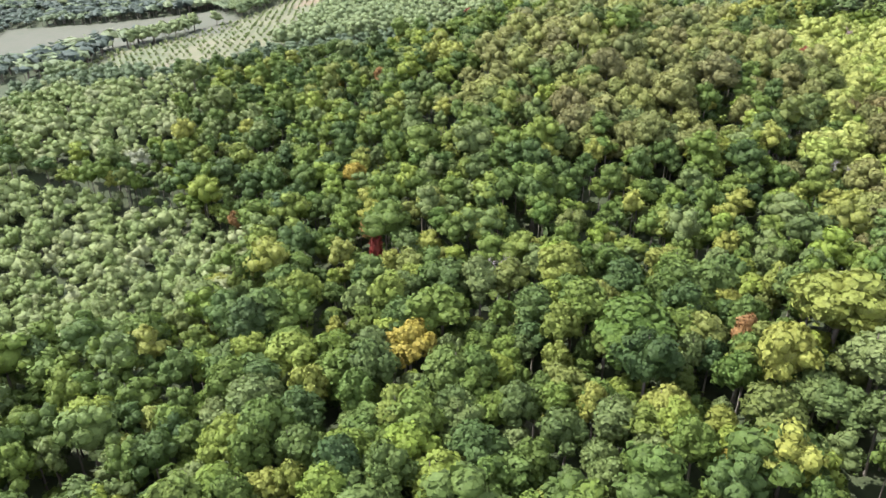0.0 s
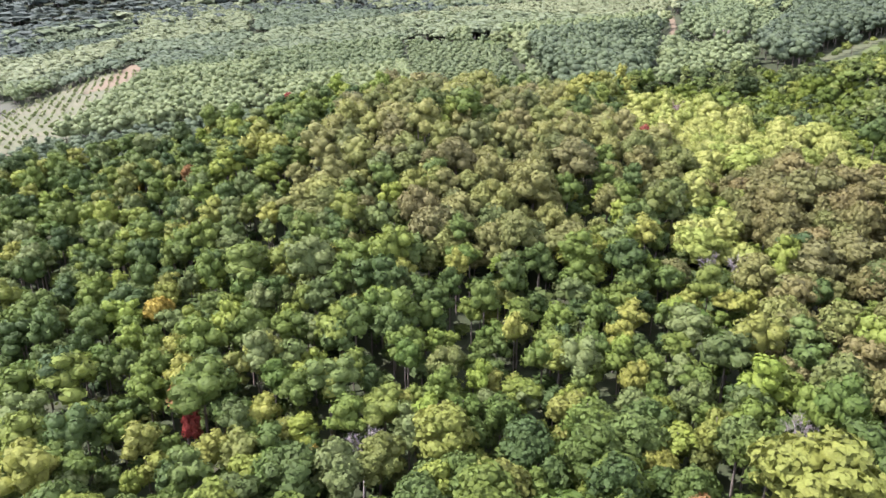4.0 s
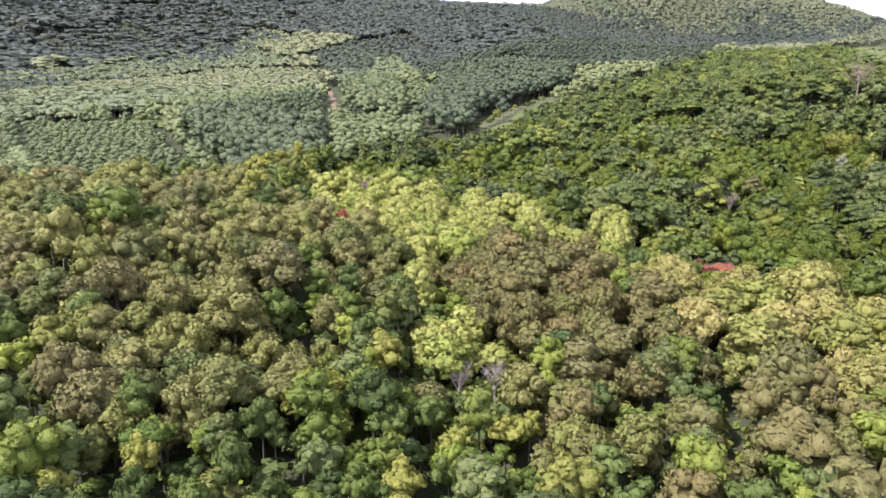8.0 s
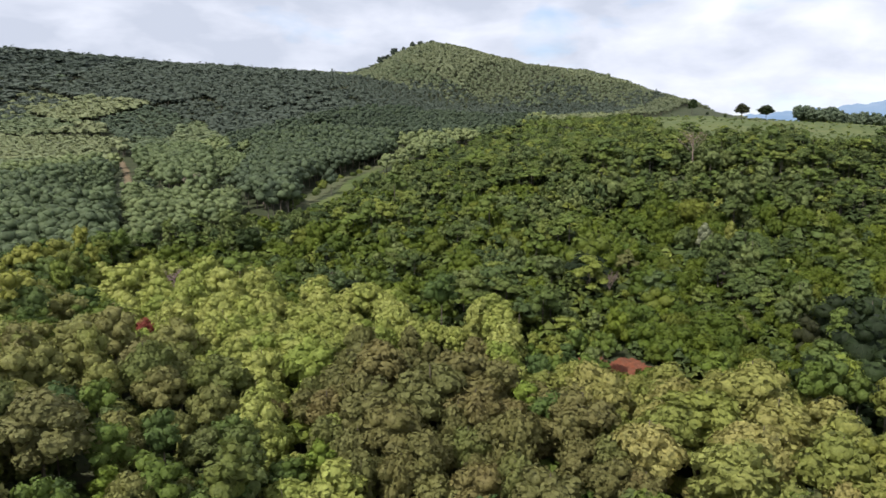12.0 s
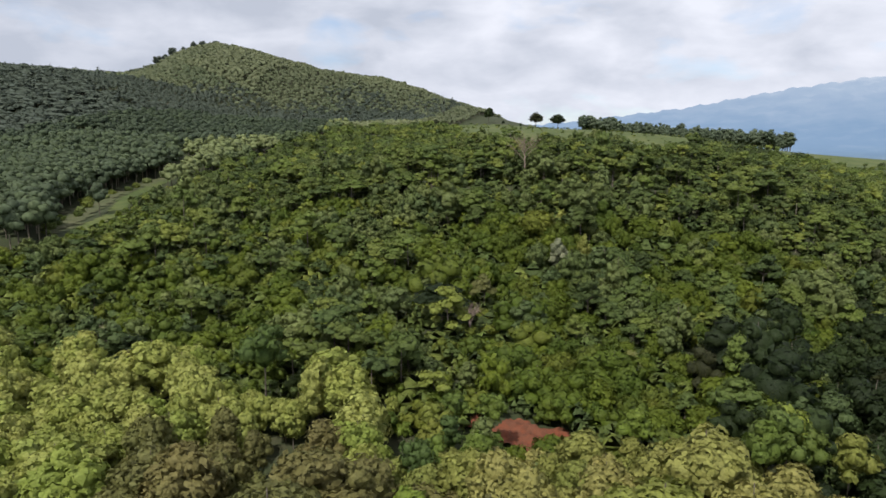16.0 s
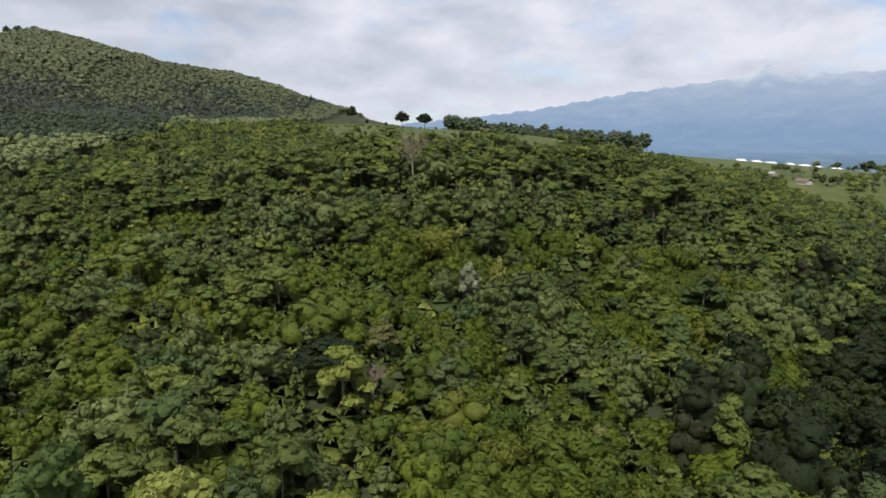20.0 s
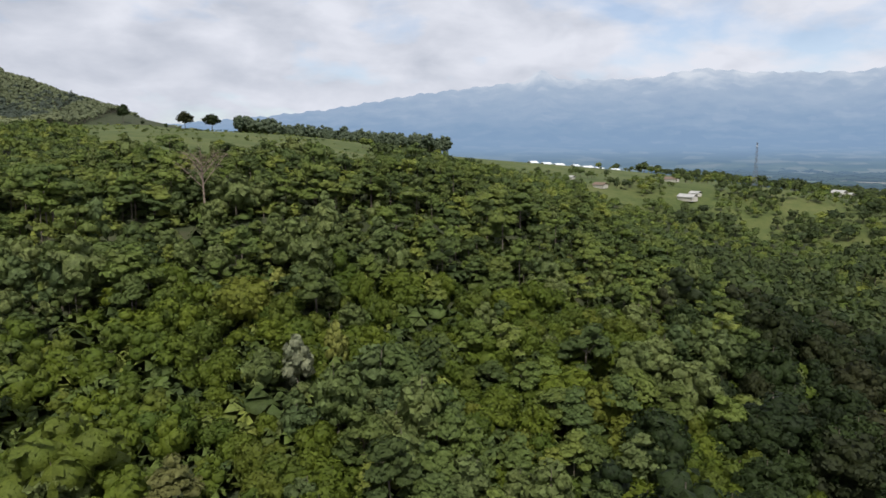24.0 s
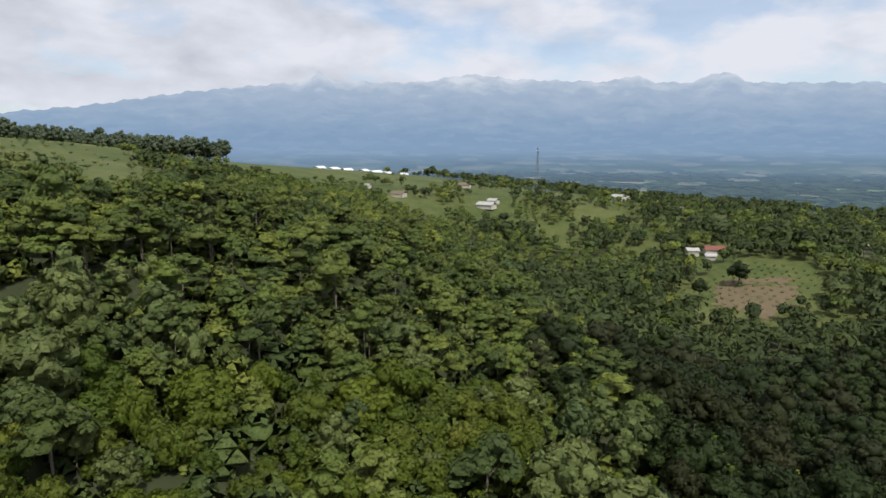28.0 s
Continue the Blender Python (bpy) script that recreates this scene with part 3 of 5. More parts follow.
def trunk_shape(rng, height, radius, middles, base_z, boughs=4):
    """A tapered trunk from the ground with boughs that reach into the crown."""
    if not boughs:
        return limb((0, 0, -0.6), (0.1, 0.1, height * 0.8), radius, radius * 0.4, 3)
    parts, bend = [], rng.uniform(-0.35, 0.35, 2)
    fork = (bend[0], bend[1], height * 0.55)
    parts.append(limb((0, 0, -0.6), fork, radius, radius * 0.7, 6))
    parts.append(limb(fork, (bend[0] * 2, bend[1] * 2, height * 0.92), radius * 0.7, radius * 0.2, 5))
    for mx, my, mz in middles[2:2 + boughs]:
        parts.append(limb((fork[0], fork[1], fork[2] + rng.uniform(-0.2, 0.8)), (mx * 0.9, my * 0.9, mz + base_z), radius * 0.45, radius * 0.12, 4))
    co, quads, n = [], [], 0
    for c, q in parts:
        co.append(c), quads.append(q + n)
        n += len(c)
    return np.concatenate(co), np.concatenate(quads)


def drift(x, y, seed):
    """A slow wave over the land between -1 and 1, for patches of growth."""
    return (np.sin(x * 0.083 + 1.7 * np.sin(y * 0.041 + seed) + seed) + np.sin(y * 0.097 + 1.3 * np.sin(x * 0.053 - seed)) + 0.6 * np.sin(x * 0.21 - y * 0.17 + 2 * seed)) / 2.6


def block(x, y):
    """A tone between 0 and 1 for each planted block of about a hectare."""
    u, v = np.floor((x + 25 * drift(x * 0.3, y * 0.3, 1)) / 105), np.floor((y + 25 * drift(y * 0.3, x * 0.3, 2)) / 75)
    return np.modf(np.abs(np.sin(u * 12.99 + v * 78.23) * 437.5))[0]


def between(x, y, wide):
    """Whether a spot lies on the lanes between planted blocks."""
    u, v = np.modf((x + 1050 + 25 * drift(x * 0.3, y * 0.3, 1)) / 105)[0], np.modf((y + 750 + 25 * drift(y * 0.3, x * 0.3, 2)) / 75)[0]
    return (u * 105 < wide) | (v * 75 < wide)


class Kind:
    """A kind of tree: a few shapes of crown and trunk at a nominal height, in a full form and a plainer one for the mass of the wood."""

    def __init__(self, name, leaf_kind, label, category="tree", height=12.0, radius=3.5, tall=4.3, lobes=14, sprays=25, leaf=0.30, shapes=4, seed=1, tiers=0, bark=None, boughs=4, group="", plain=(12, 5, 1.6), level=2, skirt=0.75):
        self.name, self.label, self.category, self.height, self.leaf_kind, self.group = name, label, category, height, leaf_kind, group
        self.bark, self.count, self.shapes, self.plain = bark or BARK, 0, [], []
        rng = np.random.default_rng(seed)
        for full in (True, False):
            for _ in range(shapes):
                form = (lobes, sprays, leaf) if full else (plain[0], plain[1], leaf * plain[2])
                co, quads, tris, middles, normals = crown_shape(rng, radius, tall, *form, 3 if full else level, tiers, skirt)
                mid = height - tall
                co[:, 2] += mid
                made = ((co, quads, tris, normals), trunk_shape(rng, height, 0.012 * height + 0.04, middles, mid, boughs if full else 0))
                (self.shapes if full else self.plain).append(made)
        self.meshes = None

    def plant(self, x, y, scale=1.0, wide=1.0, turn=0.0, label="", leaf_kind="", z=None):
        """One tree as a thing of its own, with its trunk and crown."""
        if self.meshes is None:
            self.meshes = []
            for (co, quads, tris, normals), (tco, tq) in self.shapes:
                crown, trunk = mesh_from("crown", co, quads, tris, normals=normals), mesh_from("trunk", tco, tq, np.zeros((0, 3), int), smooth=True)
                crown.materials.append(LEAF[self.leaf_kind])
                trunk.materials.append(self.bark)
                self.meshes.append((crown, trunk, {}))
        crown, trunk, other = self.meshes[self.count % len(self.meshes)]
        if leaf_kind and leaf_kind != self.leaf_kind:
            if leaf_kind not in other:
                other[leaf_kind] = crown.copy()
                other[leaf_kind].materials.clear()
                other[leaf_kind].materials.append(LEAF[leaf_kind])
            crown = other[leaf_kind]
        self.count += 1
        tree = tagged(new(self.name), label or self.label, self.category, self.group)
        tree.matrix_basis = pose(x, y, float(land(x, y)) - 0.1 if z is None else z, 0, 0, turn) @ Matrix.Diagonal((scale * wide, scale * wide, scale, 1))
        for part_name, me in (("trunk", trunk), ("crown", crown)):
            new(part_name, me).parent = tree
        return tree

    def mass(self, spots, name, label, rng, category="forest", patch=0.0):
        """Many of these trees as one mass: spots are rows of x, y, scale, width."""
        if not len(spots):
            return
        spots = np.asarray(spots, float)
        which = rng.integers(len(self.plain), size=len(spots))
        sets = {"crown": ([], [], [], [], []), "trunk": ([], [], [], [], [])}
        for n, (crown, (tco, tq)) in enumerate(self.plain):
            rows = spots[which == n]
            if not len(rows):
                continue
            turn, z = rng.uniform(0, 2 * math.pi, len(rows)), land(rows[:, 0], rows[:, 1])
            tint = rng.uniform(0, 1, len(rows)) if patch == 0 else (plots(rows[:, 0], rows[:, 1])[1] + rng.normal(0, 0.045, len(rows))).clip(0.01, 0.99)
            c, s = np.cos(turn)[:, None], np.sin(turn)[:, None]
            for key, (co, quads, tris, normals) in (("crown", crown), ("trunk", (tco, tq, np.zeros((0, 3), int), tco * 0))):
                k, w = rows[:, 2:3], rows[:, 2:3] * rows[:, 3:4]
                x, y = co[:, 0][None], co[:, 1][None]
                out = np.stack([(x * c - y * s) * w + rows[:, 0:1], (x * s + y * c) * w + rows[:, 1:2], co[:, 2][None] * k + z[:, None] - 0.1], -1)
                start = sum(len(v) for v in sets[key][0])
                shift = (np.arange(len(rows)) * len(co))[:, None, None] + start
                sets[key][0].append(out.reshape(-1, 3))
                sets[key][1].append((quads[None] + shift).reshape(-1, 4))
                sets[key][2].append((tris[None] + shift).reshape(-1, 3))
                sets[key][3].append(np.repeat(tint, len(co)))
                u, v = normals[:, 0][None], normals[:, 1][None]
                sets[key][4].append(np.stack([u * c - v * s, u * s + v * c, np.broadcast_to(normals[:, 2][None], (len(rows), len(co)))], -1).reshape(-1, 3))
        made = None
        for key in ("crown", "trunk"):
            co, quads, tris, tint, normals = (np.concatenate(v) for v in sets[key])
            me = mesh_from(name if key == "crown" else "trunks", co, quads, tris, smooth=key == "trunk", tint=tint, normals=normals if key == "crown" else None)
            me.materials.append(LEAF[self.leaf_kind] if key == "crown" else self.bark)
            if key == "crown":
                made = tagged(new(name, me), label, category, kind="stuff")
            else:
                tagged(new("trunks", me), kind="stuff").parent = made


def scatter(x0, y0, x1, y1, step, rng, rows=0.0, skew=0.42):
    """Jittered spots over a rectangle, on a lattice turned by skew; rows: 0 for wild growth, 1 for straight planted rows."""
    mx, my, reach = (x0 + x1) / 2, (y0 + y1) / 2, math.hypot(x1 - x0, y1 - y0) / 2
    u, v = np.meshgrid(np.arange(-reach, reach, step), np.arange(-reach, reach, step))
    u = u + (np.arange(u.shape[0]) % 2)[:, None] * step * 0.5 * (1 - rows)
    loose = 0.5 * (1 - rows) + 0.07 * rows
    u, v = u.ravel() + rng.uniform(-loose, loose, u.size) * step, v.ravel() + rng.uniform(-loose, loose, u.size) * step
    x, y = mx + u * math.cos(skew) - v * math.sin(skew), my + u * math.sin(skew) + v * math.cos(skew)
    some = (x > x0) & (x < x1) & (y > y0) & (y < y1)
    return np.stack([x[some], y[some]], -1)


OLIVE = [(3, 189), (5, 215), (22, 250), (54, 285), (112, 285), (108, 232), (111, 203), (95, 179), (71, 169), (55, 158), (39, 158), (23, 174)]
OLIVE_LOW = [(79, 134), (98, 142), (103, 119), (110, 106), (104, 92), (78, 88), (68, 108), (70, 125)]
LIME = [(113, 258), (138, 282), (161, 268), (154, 231), (158, 203), (148, 178), (123, 182), (99, 161), (86, 138), (78, 146), (90, 168), (103, 187), (110, 225)]
KNOLL = [(112, 180), (134, 184), (139, 166), (128, 147), (117, 128), (102, 118), (94, 133), (97, 152)]
KNOLL_EAST = [(134, 184), (152, 183), (157, 163), (141, 148), (128, 147), (139, 166)]
CREAM = [(134, 150), (141, 137), (147, 125), (147, 109), (132, 94), (110, 90), (105, 110), (116, 126), (128, 142)]
SCRUB = [[(-52, 108), (-45, 126), (-41, 150), (-54, 166), (-84, 182), (-119, 192), (-300, 235), (-300, 60), (-110, 84), (-72, 104)],
         [(-80, 228), (-86, 262), (-108, 288), (-190, 345), (-300, 345), (-300, 230), (-170, 204), (-119, 196), (-92, 200), (-74, 216)]]
FERN = [(183, 148, 11), (175, 140, 10), (184, 164, 9), (172, 126, 9), (196, 152, 10), (181, 121, 8), (236, 131, 12), (247, 150, 10), (262, 108, 11), (243, 152, 9), (238, 168, 9), (198, 98, 8), (252, 118, 9), (222, 116, 10)]  # thickets of bright feathery shrubs: x, y, radius
RED_BANK = [(149, 137.5), (150, 133), (154, 129.5), (157.5, 130), (158, 134.5), (157.5, 139.5), (156, 145), (154, 149.5), (152, 149), (152.5, 143)]
RED_PATCH = [(159, 126.5), (160.5, 121.5), (165, 122), (165, 128)]
FIELD = [(392, -108), (358, -95), (345, -120), (350, -162), (378, -195), (410, -186), (406, -146)]
# ravine where cloud shade is painted by darker leaves
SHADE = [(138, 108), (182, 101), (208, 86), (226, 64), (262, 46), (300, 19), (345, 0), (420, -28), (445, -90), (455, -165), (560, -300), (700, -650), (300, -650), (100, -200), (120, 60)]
TRACK = [(290, 505), (268, 465), (246, 430), (228, 404), (214, 378), (214, 354), (231, 337)]
SIDE_TRACK = [(238, 294), (262, 300), (289, 318), (340, 333), (395, 352)]
CLEARINGS = [[(-330, 380), (-330, 560), (-150, 500), (-120, 440), (-200, 400)], [(-150, 395), (-138, 430), (-118, 432), (-122, 400)], [(-97, 300), (-90, 328), (-76, 330), (-84, 302)],
             [(123, 313), (122, 328), (127, 329), (128, 315)], [(128, 495), (136, 452), (150, 436), (158, 448), (148, 490)], [(-92, 450), (-80, 540), (-66, 545), (-74, 470)]]
GLADE = [(228, 298), (240, 309), (256, 319), (281, 330), (300, 335), (330, 337), (348, 334), (344, 330), (318, 329), (294, 324), (268, 312), (246, 301)]
LAWN = [(211, 392), (222, 381), (240, 374), (247, 365), (238, 354), (222, 357), (210, 370)]
YOUNG = [(-108, 285), (-170, 318), (-178, 385), (-140, 400), (-118, 450), (-92, 520), (-64, 505), (-60, 440), (-72, 345), (-84, 296)]
STEP = [(271, 188), (276, 164), (279, 150), (285, 138), (287, 122), (291, 110), (292, 93), (300, 80)]
ROOM = [(146, 132, 5.0), (151, 128, 3.4)]  # spots kept free of the general wood: x, y, radius


# ridge land where cloud shade is painted by a darker leaf tone
RIDGE = [(318, 440), (345, 470), (372, 520), (395, 610), (384, 700), (380, 800), (430, 790), (560, 740), (640, 640), (690, 560), (700, 470), (640, 400), (560, 350), (470, 330), (410, 345), (398, 372), (408, 432), (352, 452)]
# planted plots in the north: outline, height of the trees, tone (0 dark to 1 pale)
PLOTS = [
    ([(146, 417), (175, 441), (250, 448), (200, 365), (162, 306), (140, 279), (127, 281), (115, 298), (122, 329)], 1.3, 0.22),
    ([(92, 494), (142, 432), (114, 332), (108, 301), (97, 287), (81, 290), (66, 315), (70, 373)], 0.62, 0.48),
    ([(102, 501), (137, 607), (188, 607), (264, 469), (244, 454), (179, 455), (153, 444), (125, 469)], 1.2, 0.62),
    ([(140, 620), (170, 675), (282, 655), (324, 563), (272, 482), (195, 622)], 0.75, 0.9),
    ([(324, 538), (318, 452), (222, 330), (222, 362), (262, 447)], 1.25, 0.42),
    ([(333, 832), (388, 790), (376, 683), (342, 703)], 0.9, 0.9),
    ([(195, 795), (316, 778), (337, 695), (326, 600), (290, 660), (175, 690)], 1.0, 0.55),
    ([(212, 297), (240, 345), (300, 400), (350, 450), (405, 432), (394, 368), (332, 325), (268, 305), (226, 288)], 1.35, 0.12)]


# houses: x, y, width, depth, height, turn, roof, label
HOMES = [
        (574, -130, 12, 7, 3.2, 25, "TIN", "small house with pale weathered tin roof on the meadow"), (582, -141, 7, 5, 2.8, 20, "TIN", "shed with pale tin roof beside the house"),
        (700, -190, 11, 7, 3.0, 40, "RUST", "low house with brown roof on the meadow"), (593, -270, 10, 7, 3.2, 10, "TIN", "house with whitish roof behind trees"), (606, -290, 8, 6, 3.0, 10, "TIN", "small white-roofed house behind trees"),
        (430, -186, 10, 7, 3.2, 55, "TILE", "house with red clay roof near the terraced field"), (438, -178, 6, 5, 3.8, 55, "TIN", "small white house near the terraced field"), (424, -176, 5, 4, 2.6, 50, "TIN", "low tin shed near the terraced field"),
        (448, -274, 13, 8, 3.0, 70, "TILE", "long house with dull red roof under trees"), (380, -240, 9, 6, 3.0, 60, "TIN", "white-walled house at the village edge"), (371, -252, 6, 5, 2.8, 60, "TIN", "small tin-roofed shed at the village edge"),
        (604, -78, 9, 6, 2.8, 30, "RUST", "brown-roofed shed among bushes"), (640, -70, 5, 4, 2.5, 30, "TIN", "tiny pale hut on the meadow"), (660, -430, 14, 8, 3.4, 20, "TIN", "white-roofed building beyond dark trees"), (520, -430, 10, 7, 3.2, 35, "TILE", "house with reddish roof beyond dark trees")]
for x, y, *_ in HOMES:  # the houses and the ground on their camera side stay free
    ROOM += [(x, y, 8.0), (x - 6, y + 6, 5.5)]


def clear_of(at):
    free = np.ones(len(at), bool)
    for hx, hy, room in ROOM:
        free &= (at[:, 0] - hx) ** 2 + (at[:, 1] - hy) ** 2 > room * room
    return at[free]


def near_line(x, y, line, reach):
    hit = np.zeros(np.shape(x), bool)
    for (ax, ay), (bx, by) in zip(line, line[1:]):
        dx, dy = bx - ax, by - ay
        s = np.clip(((x - ax) * dx + (y - ay) * dy) / (dx * dx + dy * dy), 0, 1)
        hit |= (x - ax - s * dx) ** 2 + (y - ay - s * dy) ** 2 < reach * reach
    return hit


def low_growth(x, y):
    """How far growth near the glades is shrunk so that the camera sees them: 1 where it is not."""
    out = np.ones(np.shape(x))
    for line in (GLADE + GLADE[:1], LAWN + LAWN[:1]):
        for reach in (36, 27, 19, 11):
            out = np.where(near_line(x, y, line, reach), np.minimum(out, 0.12 + reach / 45), out)
    return out


def chance(x, y):
    """A number between 0 and 1 that belongs to the spot."""
    return np.modf(np.abs(np.sin(x * 12.71 + y * 31.17) * 4375.85))[0]


def wood_kind(x, y):
    """Which wood grows at a spot."""
    k = np.full(np.shape(x), "broad", dtype="<U8")
    for poly in SCRUB:
        k[inside(poly, x + 14 * (chance(x, y) - 0.5) + 5 * drift(x, y, 3), y + 12 * (chance(y, x) - 0.5))] = "scrub"
    slope = (x > 150) | (y < 90) & (x > 118)
    k[slope] = "hill"
    k[(y > 292 + 0.10 * (x - 100)) | inside(PLOTS[-1][0], x, y)] = "rubber"
    # cloud shade over the ravine, put in by choosing the darker leaves
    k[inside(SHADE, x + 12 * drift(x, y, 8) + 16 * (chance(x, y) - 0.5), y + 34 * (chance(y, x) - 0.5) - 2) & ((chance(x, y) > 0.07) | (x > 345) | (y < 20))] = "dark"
    k[inside(VILLAGE, x, y) & (drift(x, y, 7.5) < np.where(x < 470, -0.62, -0.3))] = "none"
    for poly, name in ((OLIVE, "olive"), (OLIVE_LOW, "olive"), (LIME, "lime"), (KNOLL, "brown"), (KNOLL_EAST, "lime"), (CREAM, "cream")):
        wx, wy = x + 4 * drift(x * 3, y * 3, 2) + 9 * (chance(x, y) - 0.5), y + 4 * drift(y * 3, x * 3, 4) + 9 * (chance(y, x) - 0.5)
        k[inside(poly, wx, wy)] = name
    k[(k == "olive") & (y < 140) & (x > 60) & (chance(y, x) > 0.55)] = "brown"
    k[(k == "olive") & (y < 140) & (x > 60) & (chance(y, x) < 0.28)] = "broad"
    k[(k == "olive") & (y > 140) & (drift(x * 1.5, y * 1.5, 3.3) + 0.5 * chance(x, y) > 0.75)] = "broad"
    open_land = inside(MEADOW, x, y) | inside(YOUNG, x, y) | inside(RED_BANK, x, y) | inside(RED_PATCH, x, y) | inside(GLADE, x, y) | inside(LAWN, x, y) | inside(FIELD, x, y) | near_line(x, y, TRACK, 4.4) | near_line(x, y, SIDE_TRACK, 4.5)
    for poly in CLEARINGS:
        open_land |= inside(poly, x, y)
    k[open_land] = "none"
    return k


KINDS = {
    "broad": Kind("broadleaf_tree", "broad", "dense green broadleaf tree in closed forest", height=12.5, radius=2.95, tall=3.9, seed=3, shapes=9, lobes=15, sprays=58, leaf=0.32, skirt=0.3, plain=(9, 22, 1.15)),
    "olive": Kind("olive_toned_tree", "olive", "tree with dull olive-yellow foliage", height=12.5, radius=3.7, tall=4.6, skirt=0.4, seed=5, lobes=17, sprays=64, leaf=0.34, shapes=6, plain=(10, 26, 1.15)),
    "lime": Kind("lime_green_tree", "lime", "bright yellow-green tree with glossy foliage", height=9, radius=3.1, tall=4.0, seed=7, lobes=18, sprays=52, leaf=0.34, shapes=5, plain=(10, 22, 1.15)),
    "brown": Kind("russet_tree", "brown", "tree with brownish russet foliage on a knoll", height=12, tall=4.7, skirt=0.4, seed=9, lobes=17, sprays=64, leaf=0.34, shapes=5, plain=(10, 26, 1.15)),
    "cream": Kind("flowering_tree", "cream", "tree with cream-yellow flowering crown", height=11, tall=4.6, skirt=0.4, seed=11, lobes=17, sprays=64, leaf=0.34, shapes=5, plain=(10, 26, 1.15)),
    "hill": Kind("layered_tree", "hill", "small dark green tree with flat layered foliage on the hillside", height=7.4, radius=2.9, tall=2.5, seed=13, lobes=16, sprays=40, leaf=0.27, tiers=3, shapes=7, plain=(9, 18, 1.2)),
    "fresh": Kind("feathery_shrub", "fresh", "fresh green feathery shrub covering the hillside", "shrub", height=4.9, radius=2.7, tall=2.6, seed=15, lobes=16, sprays=56, leaf=0.26, shapes=6, plain=(8, 20, 1.2)),
    "leafy": Kind("large_leaved_tree", "leafy", "young tree with large drooping foliage", height=7.2, radius=2.2, tall=3.3, seed=16, lobes=13, sprays=34, leaf=0.36, shapes=6, plain=(8, 22, 1.1)),
    "scrub": Kind("scrub_tree", "scrub", "pale green scrubby young tree", height=7, radius=2.9, tall=3.2, seed=17, shapes=4, lobes=13, sprays=40, leaf=0.28, plain=(6, 13, 1.35)),
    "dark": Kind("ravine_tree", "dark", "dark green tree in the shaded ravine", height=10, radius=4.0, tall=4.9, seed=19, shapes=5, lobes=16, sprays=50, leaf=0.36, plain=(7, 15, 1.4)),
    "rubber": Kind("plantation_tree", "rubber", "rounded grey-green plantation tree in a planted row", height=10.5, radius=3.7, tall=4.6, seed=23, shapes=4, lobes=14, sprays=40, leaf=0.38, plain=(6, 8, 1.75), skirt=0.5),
    "crest": Kind("meadow_edge_tree", "hill", "small green tree at the meadow edge", height=8.5, radius=3.8, tall=3.4, seed=33, shapes=4, leaf=0.5, plain=(6, 7, 1.5), boughs=0, level=1),
    "grove": Kind("grove_tree", "grove", "dark green tree near the village", height=10, radius=4.2, tall=4.6, seed=35, shapes=4, leaf=0.5, plain=(7, 6, 1.7), boughs=0, level=1),
    "under": Kind("sapling", "broad", "young tree in the understorey", height=6, radius=2.6, tall=2.8, seed=37, shapes=4, leaf=0.4, plain=(7, 7, 1.5), boughs=0, level=1),
    "bush": Kind("hill_bush", "hill", "low green shrub on the hillside", "shrub", height=3.6, radius=2.7, tall=2.2, seed=39, shapes=5, leaf=0.35, plain=(5, 12, 0.95), boughs=0, level=1.5),
    "belt": Kind("belt_tree", "belt", "tall green tree in the belt along the meadow", height=20, radius=4.6, tall=8.0, seed=43, shapes=5, leaf=0.6, plain=(10, 10, 1.3), boughs=0, level=2),
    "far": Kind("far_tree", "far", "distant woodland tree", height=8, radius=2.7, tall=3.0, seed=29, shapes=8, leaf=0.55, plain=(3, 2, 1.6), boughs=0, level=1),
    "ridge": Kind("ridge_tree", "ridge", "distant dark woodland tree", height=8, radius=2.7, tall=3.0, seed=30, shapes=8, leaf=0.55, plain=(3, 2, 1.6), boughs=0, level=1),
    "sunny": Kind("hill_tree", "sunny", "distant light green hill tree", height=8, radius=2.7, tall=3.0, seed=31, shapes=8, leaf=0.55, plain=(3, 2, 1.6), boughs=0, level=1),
}
NEAR = {"broad": (-38, 62, 56, 117), "olive": (0, 80, 115, 200), "lime": (78, 136, 165, 240), "brown": (90, 112, 160, 185), "cream": (100, 88, 150, 152), "hill": (160, 70, 262, 168), "fresh": (160, 70, 262, 168), "leafy": (160, 70, 262, 168), "scrub": (-70, 60, -35, 130), "dark": (140, 20, 262, 96)}


